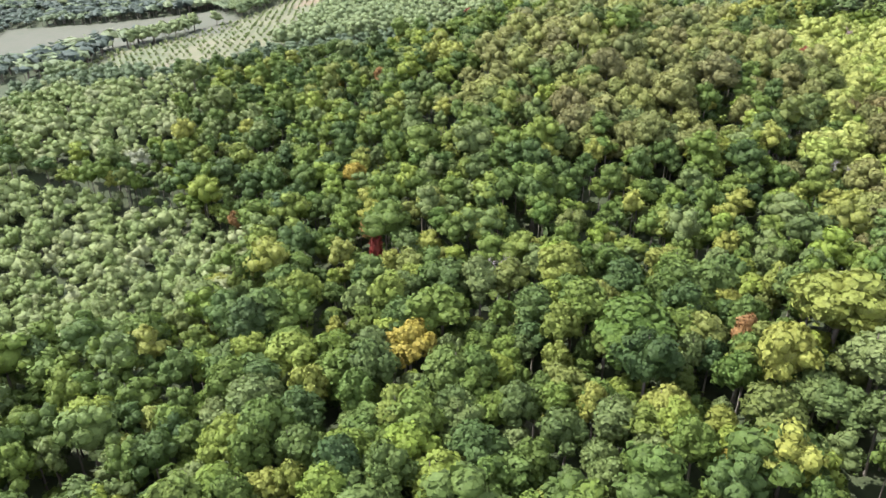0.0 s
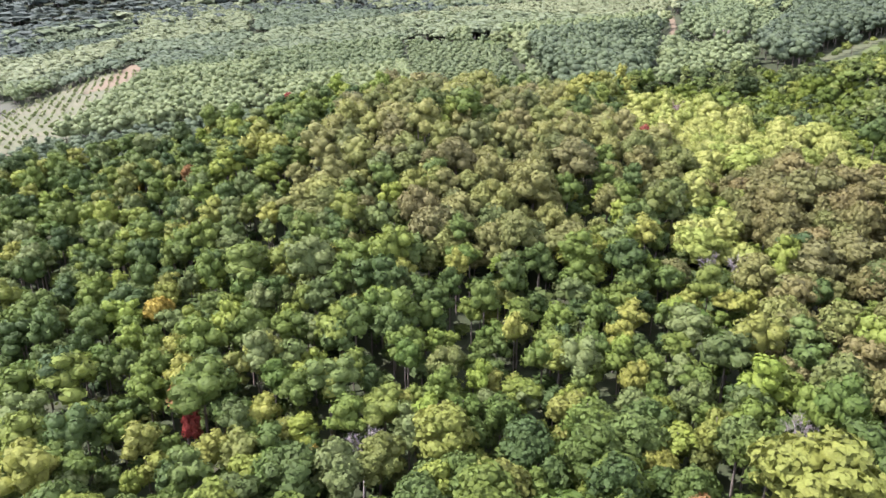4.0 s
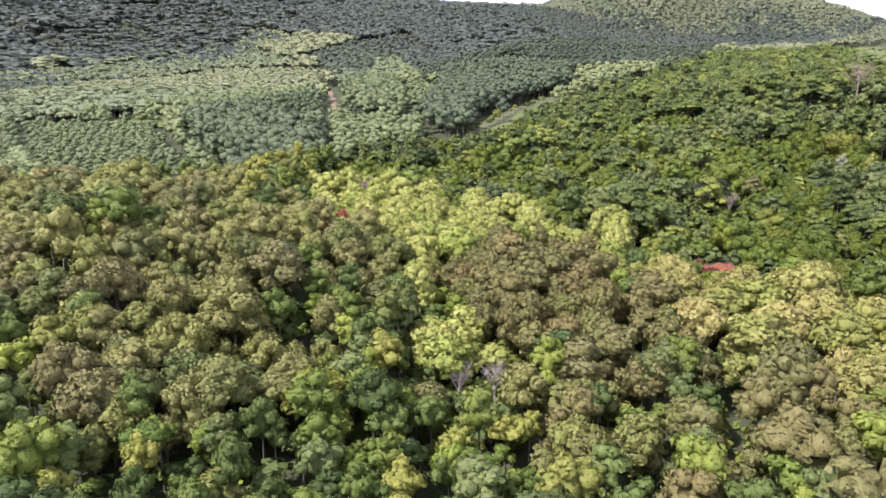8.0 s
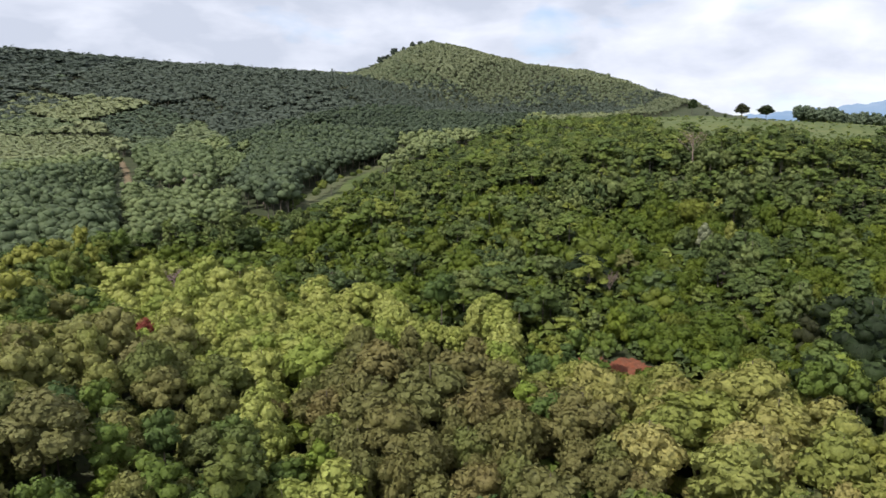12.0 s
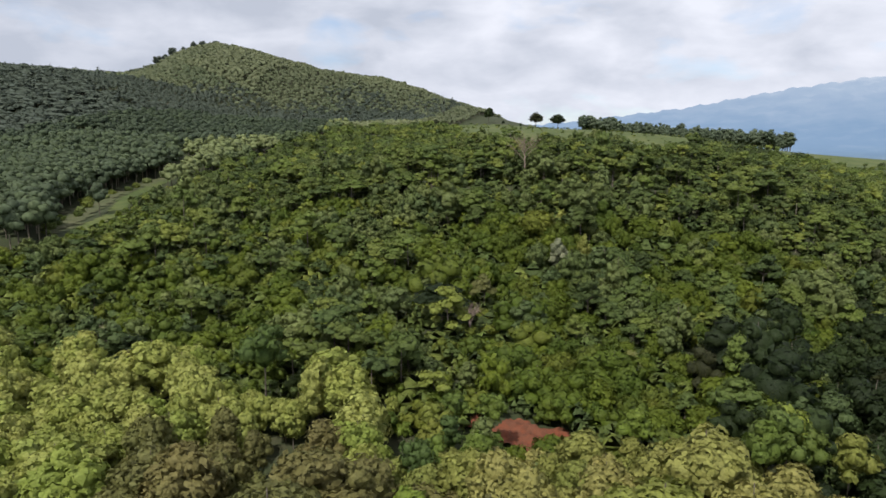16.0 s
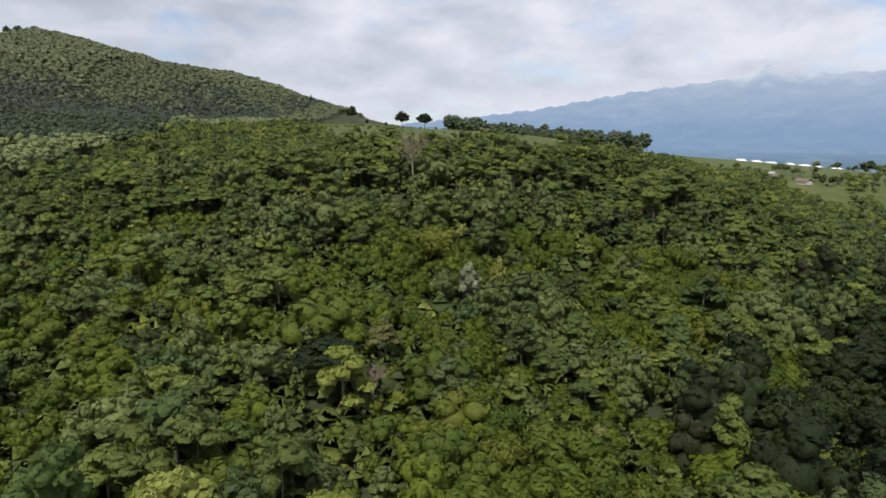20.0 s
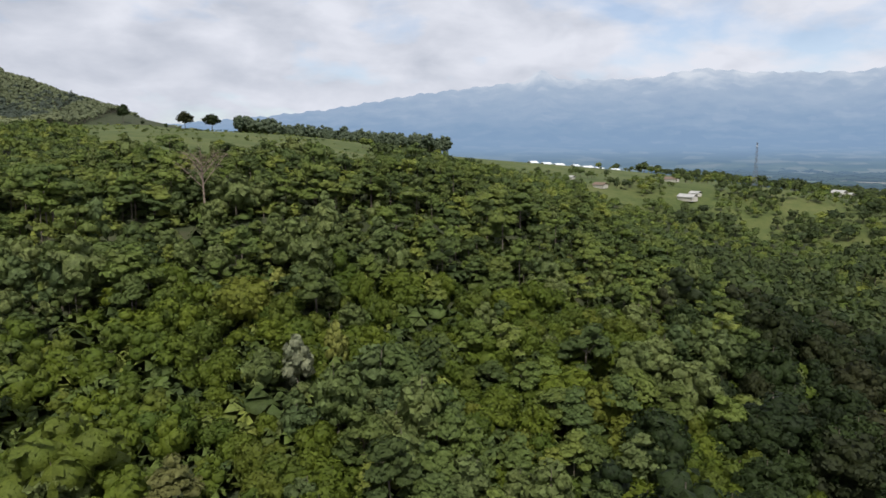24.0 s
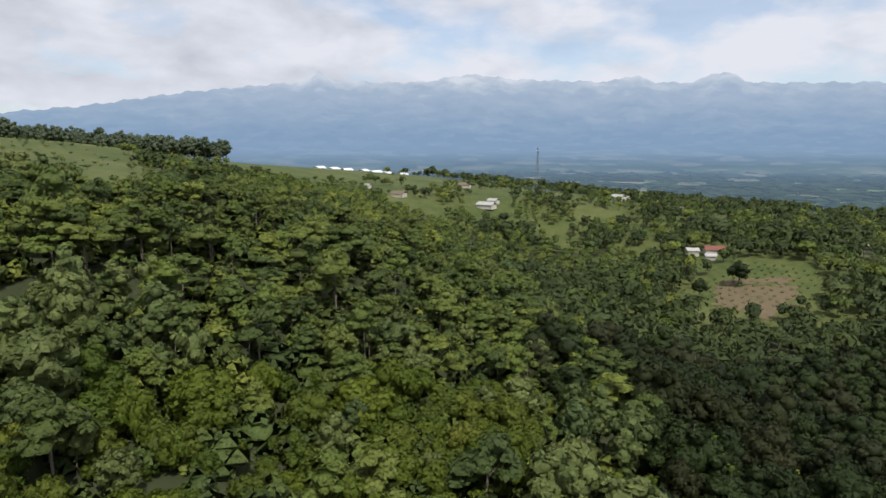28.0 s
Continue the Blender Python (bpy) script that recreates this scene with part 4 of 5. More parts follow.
# trees that stand out, and where each one stands: kind, x, y, scale, width, foliage, label
MARKS = [
    ("broad", -5, 94, 1.25, 1.2, "gold", "broadleaf tree turning golden yellow among green crowns"),
    ("broad", -15, 134, 1.2, 0.7, "orange", "broadleaf tree turning orange in green forest"),
    ("broad", -13.5, 130, 1.0, 0.55, "red", "small tree with scarlet foliage in green forest"),
    ("broad", 44, 87, 1.0, 0.9, "orange", "broadleaf tree with rusty orange crown"),
    ("broad", 34, 62, 0.95, 0.8, "gold", "tree with yellow-orange crown at the forest edge"),
    ("broad", -22, 169, 1.1, 1.0, "gold", "tall yellowing broadleaf tree above dark crowns"),
    ("broad", -43, 83, 0.9, 0.8, "lime", "bright lime-green young tree"),
    ("broad", 3, 117, 0.95, 0.8, "gold", "tree with thin yellow-green crown"),
    ("broad", 26, 130, 1.1, 1.0, "olive", "broad olive-green tree above its neighbours"),
    ("broad", -28, 99, 0.9, 0.7, "gold", "tree with yellow crown beside green trees"),
    ("broad", -21, 244, 1.0, 0.9, "orange", "tree with brownish-orange crown"),
    ("broad", -35, 248, 0.8, 0.6, "gold", "small yellow-orange tree in green forest"),
    ("broad", 10, 298, 1.0, 1.0, "red", "tree with dark red crown on the hill crest"),
    ("olive", 113, 224, 0.9, 0.8, "red", "small scarlet tree among yellow-green crowns"),
    ("olive", 76, 145, 0.95, 1.0, "brown", "tree with brown withered crown in the gully"),
    ("olive", 62, 155, 1.15, 1.5, "fresh", "broad bright green tree at the gully"),
    ("olive", 70, 148, 0.95, 1.2, "fresh", "bright green tree at the gully"),
    ("scrub", -91, 203, 1.3, 1.3, "pale", "pale whitish tree among green scrub"),
    ("broad", -52, 162, 0.9, 0.7, "orange", "brownish tree at the edge of the scrub"),
    ("hill", 188, 159, 1.35, 1.7, "dark", "dark spreading flat-topped tree on the hillside"),
    ("hill", 199, 153, 1.1, 1.0, "brown", "brown-tinged tree on the green hillside"),
    ("leafy", 226, 140.5, 1.45, 0.68, "pale", "shrub with pale whitish flowers"),
    ("leafy", 231, 135, 1.4, 0.6, "cream", "shrub with cream blossom"),
    ("hill", 176, 122, 0.9, 0.9, "olive", "yellow-brown small tree by the red bank"),
    ("hill", 250, 146, 0.8, 0.9, "olive", "yellowish shrub on a sunlit slope"),
    ("fresh", 258, 144, 0.9, 1.0, "lime", "yellow-green shrub on a sunlit slope"),
    ("hill", 162, 211, 1.1, 1.5, "dark", "dark spreading tree beside yellow-green wood"),
    ("rubber", 180, 268, 1.1, 1.2, "dark", "dark round tree between wood and plantation"),
    ("rubber", 727, 222, 1.5, 1.35, "dark", "lone round-topped dark tree on the ridge"),
    ("rubber", 728, 202, 1.4, 1.4, "dark", "lone dark tree with a wide crown on the ridge"),
    ("rubber", 780, 279, 1.7, 0.9, "dark", "tall dark tree at the foot of the hill"),
    ("rubber", 724, 236, 0.5, 0.8, "dark", "small dark bush on the ridge meadow"),
    ("rubber", 770, 262, 0.5, 1.0, "dark", "small dark bush on the ridge meadow"),
    ("rubber", 702, 649, 0.9, 1.3, "ridge", "small dark tree on the hill crest"),
    ("rubber", 718, 655, 0.8, 1.2, "ridge", "small dark tree on the hill crest"),
    ("rubber", 742, 668, 0.9, 1.2, "ridge", "dark tree in the line climbing the hill crest"),
    ("rubber", 768, 682, 1.0, 1.2, "ridge", "dark tree in the line climbing the hill crest"),
    ("rubber", 812, 701, 1.5, 1.2, "ridge", "tall dark tree against the sky on the hill crest"),
    ("rubber", 822, 698, 1.3, 1.1, "ridge", "dark round tree against the sky on the hill crest"),
    ("rubber", 832, 694, 1.6, 1.0, "ridge", "tall dark tree against the sky on the hill crest"),
    ("rubber", 840, 684, 1.1, 0.9, "ridge", "small dark tree near the hilltop"),
    ("rubber", 847, 674, 1.3, 0.9, "ridge", "slender dark tree near the hilltop"),
    ("rubber", 853, 665, 1.2, 1.0, "ridge", "dark tree on the hilltop"),
    ("rubber", 862, 652, 1.0, 1.3, "ridge", "dark bushy tree on the hilltop"),
    ("rubber", 385, -122, 1.0, 1.15, "dark", "round dark tree beside the terraced field"),
    ("rubber", 383, -146, 1.2, 1.25, "dark", "round dark tree above the terraced field"),
    ("rubber", 514, -172, 0.75, 1.2, "hill", "round green bush on the meadow"),
]
for kind, x, y, scale, wide, tone, label in MARKS:
    KINDS[kind].plant(x, y, scale, wide, (x * 37 + y * 11) % 360, label, tone)
    ROOM.append((x, y, 3.0 * scale * wide + 0.5))


for n, (x, y) in enumerate(((143, 129), (146, 136), (141, 134), (148, 127), (144, 133), (148, 132), (139, 130))):  # low shrubs before the red bank
    KINDS["bush"].plant(x, y, 0.95 + 0.08 * n, 0.95, n * 50, "low green shrub growing below the red earth bank", "fresh" if n % 2 else "cream")


for n, (x, y) in enumerate(((79, 139), (83, 141), (87, 141), (91, 145), (88, 147), (84, 145), (80, 143), (77, 146), (82, 149), (87, 151), (90, 149), (85, 138), (92, 141), (94, 148))):  # shrubs between the bare trees
    KINDS["bush"].plant(x, y, 1.0 + 0.06 * (n % 5), 1.05, n * 77, "dense green shrub on the gully floor", "broad" if n % 3 else "fresh")


for n, (x, y) in enumerate(((233, 301), (244, 307), (250, 312), (262, 315), (271, 320), (276, 325), (288, 326), (297, 331), (311, 331), (322, 334), (238, 305), (284, 329), (335, 332), (257, 311), (304, 329))):  # shrubs in the glade
    KINDS["bush"].plant(x, y, 0.5 + 0.09 * (n * 7 % 6), 1.1, n * 63, "low green shrub in a pale grassy glade", "hill" if n % 3 else "scrub")


def dead_tree(x, y, height, spread, label, bark, seed):
    """A bare tree: a forked trunk, boughs, and a haze of thin twigs."""
    rng = np.random.default_rng(seed)
    tree = tagged(new("dead_tree"), label, "tree")
    tree.matrix_basis = pose(x, y, float(land(x, y)) - 0.1)
    fork = (rng.uniform(-0.4, 0.4), rng.uniform(-0.4, 0.4), height * 0.45)
    trunk = [limb((0, 0, -0.4), fork, 0.26, 0.19, 7), limb(fork, (fork[0] * 2, fork[1] * 2, height * 0.95), 0.19, 0.04, 6)]
    boughs, twigs = [], []
    for n in range(9):
        a, rise = n * 2.4 + rng.uniform(-0.4, 0.4), rng.uniform(0.5, 1.0)
        start = (fork[0] * (1 + 0.1 * n), fork[1] * (1 + 0.1 * n), height * (0.4 + 0.045 * n))
        tip = (math.cos(a) * spread * rng.uniform(0.6, 1.0), math.sin(a) * spread * rng.uniform(0.6, 1.0), start[2] + (height - start[2]) * rise)
        boughs.append(limb(start, tip, 0.11, 0.03, 5))
        for _ in range(44):
            s = rng.uniform(0.35, 1.0)
            root = np.array(start) * (1 - s) + np.array(tip) * s
            twigs.append(limb(root, root + rng.normal(size=3) * (0.5, 0.5, 0.35) * spread * 0.42 + (0, 0, 0.5), 0.026, 0.010, 3))
    for part_name, pieces in [("trunk", trunk)] + [("bough", [b]) for b in boughs] + [("twig_spray", twigs)]:
        co, quads, n = [], [], 0
        for c, q in pieces:
            co.append(c), quads.append(q + n)
            n += len(c)
        me = mesh_from(part_name, np.concatenate(co), np.concatenate(quads), np.zeros((0, 3), int), smooth=True)
        me.materials.append(bark)
        new(part_name, me).parent = tree
    ROOM.append((x, y, spread * 0.4 + 0.6 if x < 150 else spread * 0.3 + 0.6))


RUSSET_BARK = earthy("russet_twigs", [(0.22, 0.165, 0.13), (0.30, 0.23, 0.18)], 1.5)
PINK_BARK = earthy("pinkish_twigs", [(0.30, 0.21, 0.19), (0.40, 0.30, 0.27)], 1.5)
for n, (x, y, height, spread, label, bark) in enumerate([
        (85, 148.5, 8.0, 2.2, "bare pale grey dead tree in the gully", PALE_BARK), (89, 143.5, 8.5, 2.6, "bare whitish dead tree with fine twigs", PALE_BARK),
        (284, 158.5, 15, 5.4, "tall withered tree with russet twigs on the crest", RUSSET_BARK), (185, 152, 7, 2.2, "bare brown dead shrub on the hillside", RUSSET_BARK),
        (163, 219, 8, 3.2, "bare pinkish-grey tree beside the wood", PINK_BARK), (233, 363, 10, 4.4, "pinkish bare tree at the plantation edge", PINK_BARK),
        (10, 115, 13, 2.6, "bare spiky tree above the green canopy", PALE_BARK), (206, 132, 5.5, 1.8, "small bare grey-brown tree on the hillside", BARK),
        (148, 262, 8, 3.4, "bare pinkish tree behind yellow-green crowns", PINK_BARK), (60, 92, 12, 2.4, "bare pale tree among green crowns", PALE_BARK)]):
    dead_tree(x, y, height, spread, label, bark, 60 + n)


def plots(x, y):
    """Height and tone of the planted plot at each spot, and whether the spot lies on a plot's edge."""
    size, tone, edge = 0.7 + 0.45 * block(x, y), block(x, y), between(x, y, 4.5)
    # cloud shade over the ridge, put into the leaf tone
    tone = np.where(inside(RIDGE, x, y), 0.02, tone)
    for outline, high, shade in PLOTS:
        here = inside(outline, x, y)
        size, tone = np.where(here, high, size), np.where(here, shade, tone)
        edge = np.where(here, False, edge) | near_line(x, y, outline + outline[:1], 2.4)
    return size, tone, edge


def plant_woods():
    rng = np.random.default_rng(41)
    step = {"broad": 4.2, "olive": 4.9, "lime": 4.2, "brown": 4.7, "cream": 4.7, "hill": 3.8, "fresh": 4.3, "leafy": 4.1, "scrub": 4.2, "dark": 6.2, "rubber": 5.9}
    spots = {name: scatter(-170, 20, 345, 335, s, rng) for name, s in step.items() if name not in ("rubber", "dark", "fresh", "leafy")}
    at = scatter(345, -160, 660, 345, 5.6, rng)
    at = at[wood_kind(at[:, 0], at[:, 1]) == "hill"]
    KINDS["crest"].mass(np.column_stack([at, rng.normal(0.66, 0.17, len(at)).clip(0.35, 1.1), rng.normal(1.3, 0.2, len(at))]), "meadow_edge_trees", "small green trees at the meadow edge", rng)
    at = scatter(-75, 20, 150, 290, 6.4, rng)
    at = at[np.isin(wood_kind(at[:, 0], at[:, 1]), ("broad", "olive", "brown", "cream"))]
    KINDS["under"].mass(np.column_stack([at, rng.normal(0.8, 0.25, len(at)).clip(0.4, 1.4), rng.normal(1.45, 0.2, len(at))]), "saplings", "young trees filling the forest understorey", rng)
    at = scatter(110, 20, 345, 330, 4.2, rng)
    at = at[(wood_kind(at[:, 0], at[:, 1]) == "hill") & ~near_line(at[:, 0] + 0.5, at[:, 1], STEP, 2.6) & ((at[:, 0] - 147) ** 2 + (at[:, 1] - 132) ** 2 > 36)]
    KINDS["bush"].mass(np.column_stack([at, rng.normal(0.95, 0.2, len(at)).clip(0.4, 1.4) * low_growth(at[:, 0], at[:, 1]) ** 0.5, rng.normal(1.25, 0.25, len(at))]), "undergrowth", "green shrubs covering the hillside between the trees", rng, "shrubs")
    at = scatter(-120, -60, 150, 20, 6.2, rng)
    KINDS["under"].mass(np.column_stack([at, rng.normal(1.9, 0.3, len(at)).clip(1.2, 2.6), rng.normal(0.85, 0.1, len(at))]), "forest_rest", "closed green broadleaf forest on the valley side", rng)
    at = spots["hill"]
    at = at[wood_kind(at[:, 0], at[:, 1]) == "hill"]
    luck = rng.normal(0, 0.30, (3, len(at)))
    best = np.argmax([luck[0] + 0.0, luck[1] + 0.08 + drift(at[:, 0], at[:, 1], 1.0) + 0.35 * (at[:, 0] < 212), luck[2] + drift(at[:, 0], at[:, 1], 5.2) - 0.1], 0)
    for fx, fy, reach in FERN:
        best[((at[:, 0] - fx) ** 2 + (at[:, 1] - fy) ** 2 < reach ** 2) & (chance(at[:, 0], at[:, 1]) < 0.85)] = 1
    best[(at[:, 0] > 262) & (at[:, 0] < 345) & (best == 1)] = 0
    for n, name in enumerate(("hill", "fresh", "leafy")):
        spots[name] = at[best == n]
    spots["rubber"] = scatter(-170, 260, 560, 480, step["rubber"], rng, rows=0.8)
    spots["dark"] = scatter(120, -240, 500, 110, step["dark"], rng)
    for name, at in spots.items():
        if name not in ("hill", "fresh", "leafy"):
            at = at[wood_kind(at[:, 0], at[:, 1]) == name]
        free = ~plots(at[:, 0], at[:, 1])[2] if name == "rubber" else np.ones(len(at), bool)
        for hx, hy, room in ROOM:
            free &= (at[:, 0] - hx) ** 2 + (at[:, 1] - hy) ** 2 > room * room
        at = at[free]
        size = rng.normal(1.0, 0.23, len(at)).clip(0.5, 1.6) * (1 - 0.30 * np.exp(-((at[:, 0] - 318) / 30) ** 2) * (at[:, 1] > 40))
        wide = rng.normal(1.03, 0.17, len(at)).clip(0.7, 1.5)
        size = np.where((at[:, 0] - 82) ** 2 + (at[:, 1] - 145) ** 2 < 10 ** 2, size.clip(0.5, 1.1) * 0.62, size)  # low trees in the gully
        size = np.where((at[:, 0] - 147) ** 2 + (at[:, 1] - 133) ** 2 < 17 ** 2, size.clip(0.5, 1.0) * 0.80, size)  # trees shrunk round the red bank to keep it in the camera's view
        if name in ("hill", "fresh", "leafy"):
            free = ~near_line(at[:, 0] + 0.5, at[:, 1], STEP, 2.4)
            at, size, wide = at[free], size[free], wide[free]
            size = np.where(near_line(at[:, 0] - 6.5, at[:, 1], STEP, 3.6) & (name != "fresh"), size.clip(0.85, 1.15) * 1.35, size)
            size = size * (1 + 0.30 * drift(at[:, 0] * 1.6, at[:, 1] * 1.6, 4.4)) * (0.72 + 0.62 * chance(at[:, 1], at[:, 0]) ** 1.5)
        if name == "dark":  # beyond the ravine the trees stand looser, of all sizes
            size = np.where(at[:, 0] > 320, 0.4 + 0.95 * chance(at[:, 1], at[:, 0]) ** 1.4, size)
            loose = (at[:, 0] < 320) | (chance(at[:, 0] * 1.7, at[:, 1] * 1.3) > 0.12)
            at, size, wide = at[loose], size[loose], wide[loose]
        if name == "rubber":
            size = plots(at[:, 0], at[:, 1])[0] * (0.72 + 0.28 * size)
            wide = wide * 0.6 + 0.62 / size.clip(0.7, 1.3)
        size = size * (low_growth(at[:, 0], at[:, 1]) if name in ("hill", "fresh", "leafy", "broad") else np.where(inside(PLOTS[0][0], at[:, 0], at[:, 1]), low_growth(at[:, 0], at[:, 1]), 1.0))
        rows = np.column_stack([at, size, wide])
        if name == "dark":  # the open slope beyond the ravine bears lighter leaves, without the painted cloud shade
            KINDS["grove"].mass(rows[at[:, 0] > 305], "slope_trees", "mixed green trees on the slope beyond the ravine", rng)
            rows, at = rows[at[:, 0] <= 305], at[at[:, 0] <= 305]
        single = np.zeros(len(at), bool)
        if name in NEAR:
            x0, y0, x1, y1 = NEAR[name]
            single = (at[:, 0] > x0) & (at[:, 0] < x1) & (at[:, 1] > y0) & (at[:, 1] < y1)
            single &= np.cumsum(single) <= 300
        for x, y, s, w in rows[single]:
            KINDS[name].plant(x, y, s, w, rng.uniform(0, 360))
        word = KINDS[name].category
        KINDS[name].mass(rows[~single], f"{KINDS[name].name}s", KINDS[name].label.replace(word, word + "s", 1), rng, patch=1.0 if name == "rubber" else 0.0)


def plant_far():
    rng = np.random.default_rng(43)
    out = {"far": [], "ridge": [], "sunny": []}
    for x0, y0, x1, y1, step in ((-170, 480, 560, 760, 4.7), (-420, 330, -170, 760, 6.5), (560, 480, 700, 760, 4.6), (560, 300, 1100, 480, 4.4), (700, 480, 1000, 760, 4.4), (1000, 60, 1160, 300, 7.5), (1000, 480, 1160, 760, 7.5), (-100, 760, 1100, 1330, 11), (-700, 700, -100, 1400, 14)):
        at = scatter(x0, y0, x1, y1, step, rng, rows=0.0 if x0 > 500 else 0.45)
        keep = ~inside(MEADOW, at[:, 0], at[:, 1]) & ~inside(YOUNG, at[:, 0], at[:, 1])
        for open_land in CLEARINGS:
            keep &= ~inside(open_land, at[:, 0], at[:, 1])
        keep &= ~near_line(at[:, 0], at[:, 1], TRACK, 7) & ~near_line(at[:, 0], at[:, 1], SIDE_TRACK, 7)
        keep &= ~plots(at[:, 0], at[:, 1])[2] | (at[:, 0] > 560)
        at = at[keep]
        k = step / 4.7
        rows = np.column_stack([at, plots(at[:, 0], at[:, 1])[0] * rng.normal(1.0, 0.13, len(at)).clip(0.6, 1.6) * min(max(k, 1.0), 1.5), np.full(len(at), 1.5 if x0 >= 560 and step < 5 else max(2.15, k * 1.4))])
        # woods that get the shade-dark leaves, the clouded ridge among them
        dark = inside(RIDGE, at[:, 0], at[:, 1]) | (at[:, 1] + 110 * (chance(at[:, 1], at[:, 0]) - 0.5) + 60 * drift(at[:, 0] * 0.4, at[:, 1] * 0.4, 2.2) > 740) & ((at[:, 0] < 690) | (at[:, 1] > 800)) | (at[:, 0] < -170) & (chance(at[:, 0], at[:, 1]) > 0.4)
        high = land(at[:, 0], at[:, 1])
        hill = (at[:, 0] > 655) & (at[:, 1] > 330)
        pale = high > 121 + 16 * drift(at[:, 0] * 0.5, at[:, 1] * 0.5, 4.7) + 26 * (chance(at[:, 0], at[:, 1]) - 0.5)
        # the hill's shaded foot and sunlit top are painted by leaf colour
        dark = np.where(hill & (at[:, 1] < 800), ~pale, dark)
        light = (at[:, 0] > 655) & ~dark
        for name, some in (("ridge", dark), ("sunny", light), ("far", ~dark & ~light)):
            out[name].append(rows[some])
    for name, label in (("far", "distant plantation woods over rolling hills"), ("ridge", "dark distant woods on the ridge, cloud shade painted into the leaves"), ("sunny", "light green trees over the conical hill, sunlight painted into the leaves")):
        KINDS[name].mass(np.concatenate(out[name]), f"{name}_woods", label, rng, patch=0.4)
    # the belt of tall trees along the ridge meadow
    at = scatter(845, -24, 905, 192, 6.0, rng)
    at[:, 0] += (at[:, 1] - 190) * -0.08
    KINDS["belt"].mass(np.column_stack([at, rng.normal(1.0, 0.16, len(at)).clip(0.6, 1.35), np.full(len(at), 1.15)]), "tree_belt", "belt of tall dark green trees along the ridge meadow", rng)
    # bushes and trees scattered over the meadow and round the village
    for kind, name, label, step, seed, more in (("grove", "meadow_bushes", "dark bushes and small trees scattered over the meadow", 6.5, 2.5, 0.30), ("crest", "meadow_shrubs", "green shrubs and hedges scattered over the meadow", 6.5, 6.1, 0.12)):
        at = scatter(400, -330, 830, 90, step, rng)
        at = at[inside(MEADOW, at[:, 0], at[:, 1]) & (drift(at[:, 0], at[:, 1], seed) > (at[:, 0] - 590).clip(-90, 140) * 0.0042 + 0.12 + more) & ((at[:, 0] < 690) | (at[:, 1] < -160))]
        at = clear_of(at)
        KINDS[kind].mass(np.column_stack([at, rng.uniform(0.2, 0.95, len(at)) ** 1.3 + 0.14, rng.uniform(0.9, 1.6, len(at))]), name, label, rng, "bushes")
    at = scatter(350, 20, 780, 300, 8.0, rng)
    at = at[inside(MEADOW, at[:, 0], at[:, 1]) & (chance(at[:, 0], at[:, 1]) + 0.5 * drift(at[:, 0], at[:, 1], 1.9) > 0.62)]
    KINDS["crest"].mass(np.column_stack([at, rng.uniform(0.10, 0.30, len(at)), rng.uniform(1.2, 2.6, len(at))]), "meadow_tussocks", "low green tussocks and scrub over the ridge meadow", rng, "tussocks")
    at = scatter(-180, 280, -60, 520, 6.0, rng, rows=1.0, skew=0.9)
    at = at[inside(YOUNG, at[:, 0], at[:, 1]) & (chance(at[:, 0], at[:, 1]) > 0.12)]
    KINDS["scrub"].mass(np.column_stack([at, rng.uniform(0.25, 0.5, len(at)), rng.uniform(0.8, 1.15, len(at))]), "young_plantation", "rows of young bushes on pale planted ground", rng, "plantation")
    at = scatter(330, -640, 1000, -200, 13.0, rng)
    at = at[~inside(FIELD, at[:, 0], at[:, 1]) & ~inside(MEADOW, at[:, 0], at[:, 1]) & (drift(at[:, 0], at[:, 1], 7.5) > -0.35)]
    at = clear_of(at)
    light = chance(at[:, 0], at[:, 1]) > 0.55
    mixed = scatter(330, -330, 560, 20, 8.5, rng)
    mixed = clear_of(mixed[(wood_kind(mixed[:, 0], mixed[:, 1]) == "dark") & (chance(mixed[:, 0], mixed[:, 1]) + 0.4 * drift(mixed[:, 0], mixed[:, 1], 5.5) > 0.5)])
    both = np.concatenate([at[light], mixed])
    KINDS["crest"].mass(np.column_stack([both, rng.uniform(0.45, 1.5, len(both)), rng.uniform(0.9, 1.4, len(both))]), "village_shrubs", "mid-green trees and shrubs round the village houses", rng)
    at = at[~light]
    KINDS["grove"].mass(np.column_stack([at, rng.uniform(0.55, 1.75, len(at)), rng.uniform(0.9, 1.5, len(at))]), "village_trees", "dark trees round the village houses", rng)


plant_woods()
plant_far()


# ---- bare ground, tracks and fields ----
def drape(name, poly, mat, lift, label, category, step=2.0, kind="structure", rough=0.0):
    """A sheet of bare ground or crop that lies on the land."""
    px, py = [p[0] for p in poly], [p[1] for p in poly]
    me = grid_mesh(name, np.arange(min(px), max(px) + step, step), np.arange(min(py), max(py) + step, step), lambda x, y: land(x, y) + lift + rough * (np.sin(x * 2.3 + np.sin(y * 1.7)) + 0.6 * np.sin(y * 4.1 + x)), [mat],
                   keep=lambda x, y: inside(poly, x + 1.5 * np.sin(y * 0.9), y + 1.5 * np.sin(x * 1.1)))
    return tagged(new(name, me), label, category, kind=kind)


def strip(name, line, width, mat, label):
    xs, ys = [p[0] for p in line], [p[1] for p in line]
    me = grid_mesh(name, np.arange(min(xs) - width, max(xs) + width, 1.5), np.arange(min(ys) - width, max(ys) + width, 1.5), lambda x, y: land(x, y) + 0.25, [mat],
                   keep=lambda x, y: near_line(x, y, line, width / 2))
    return tagged(new(name, me), label, "track", kind="structure")


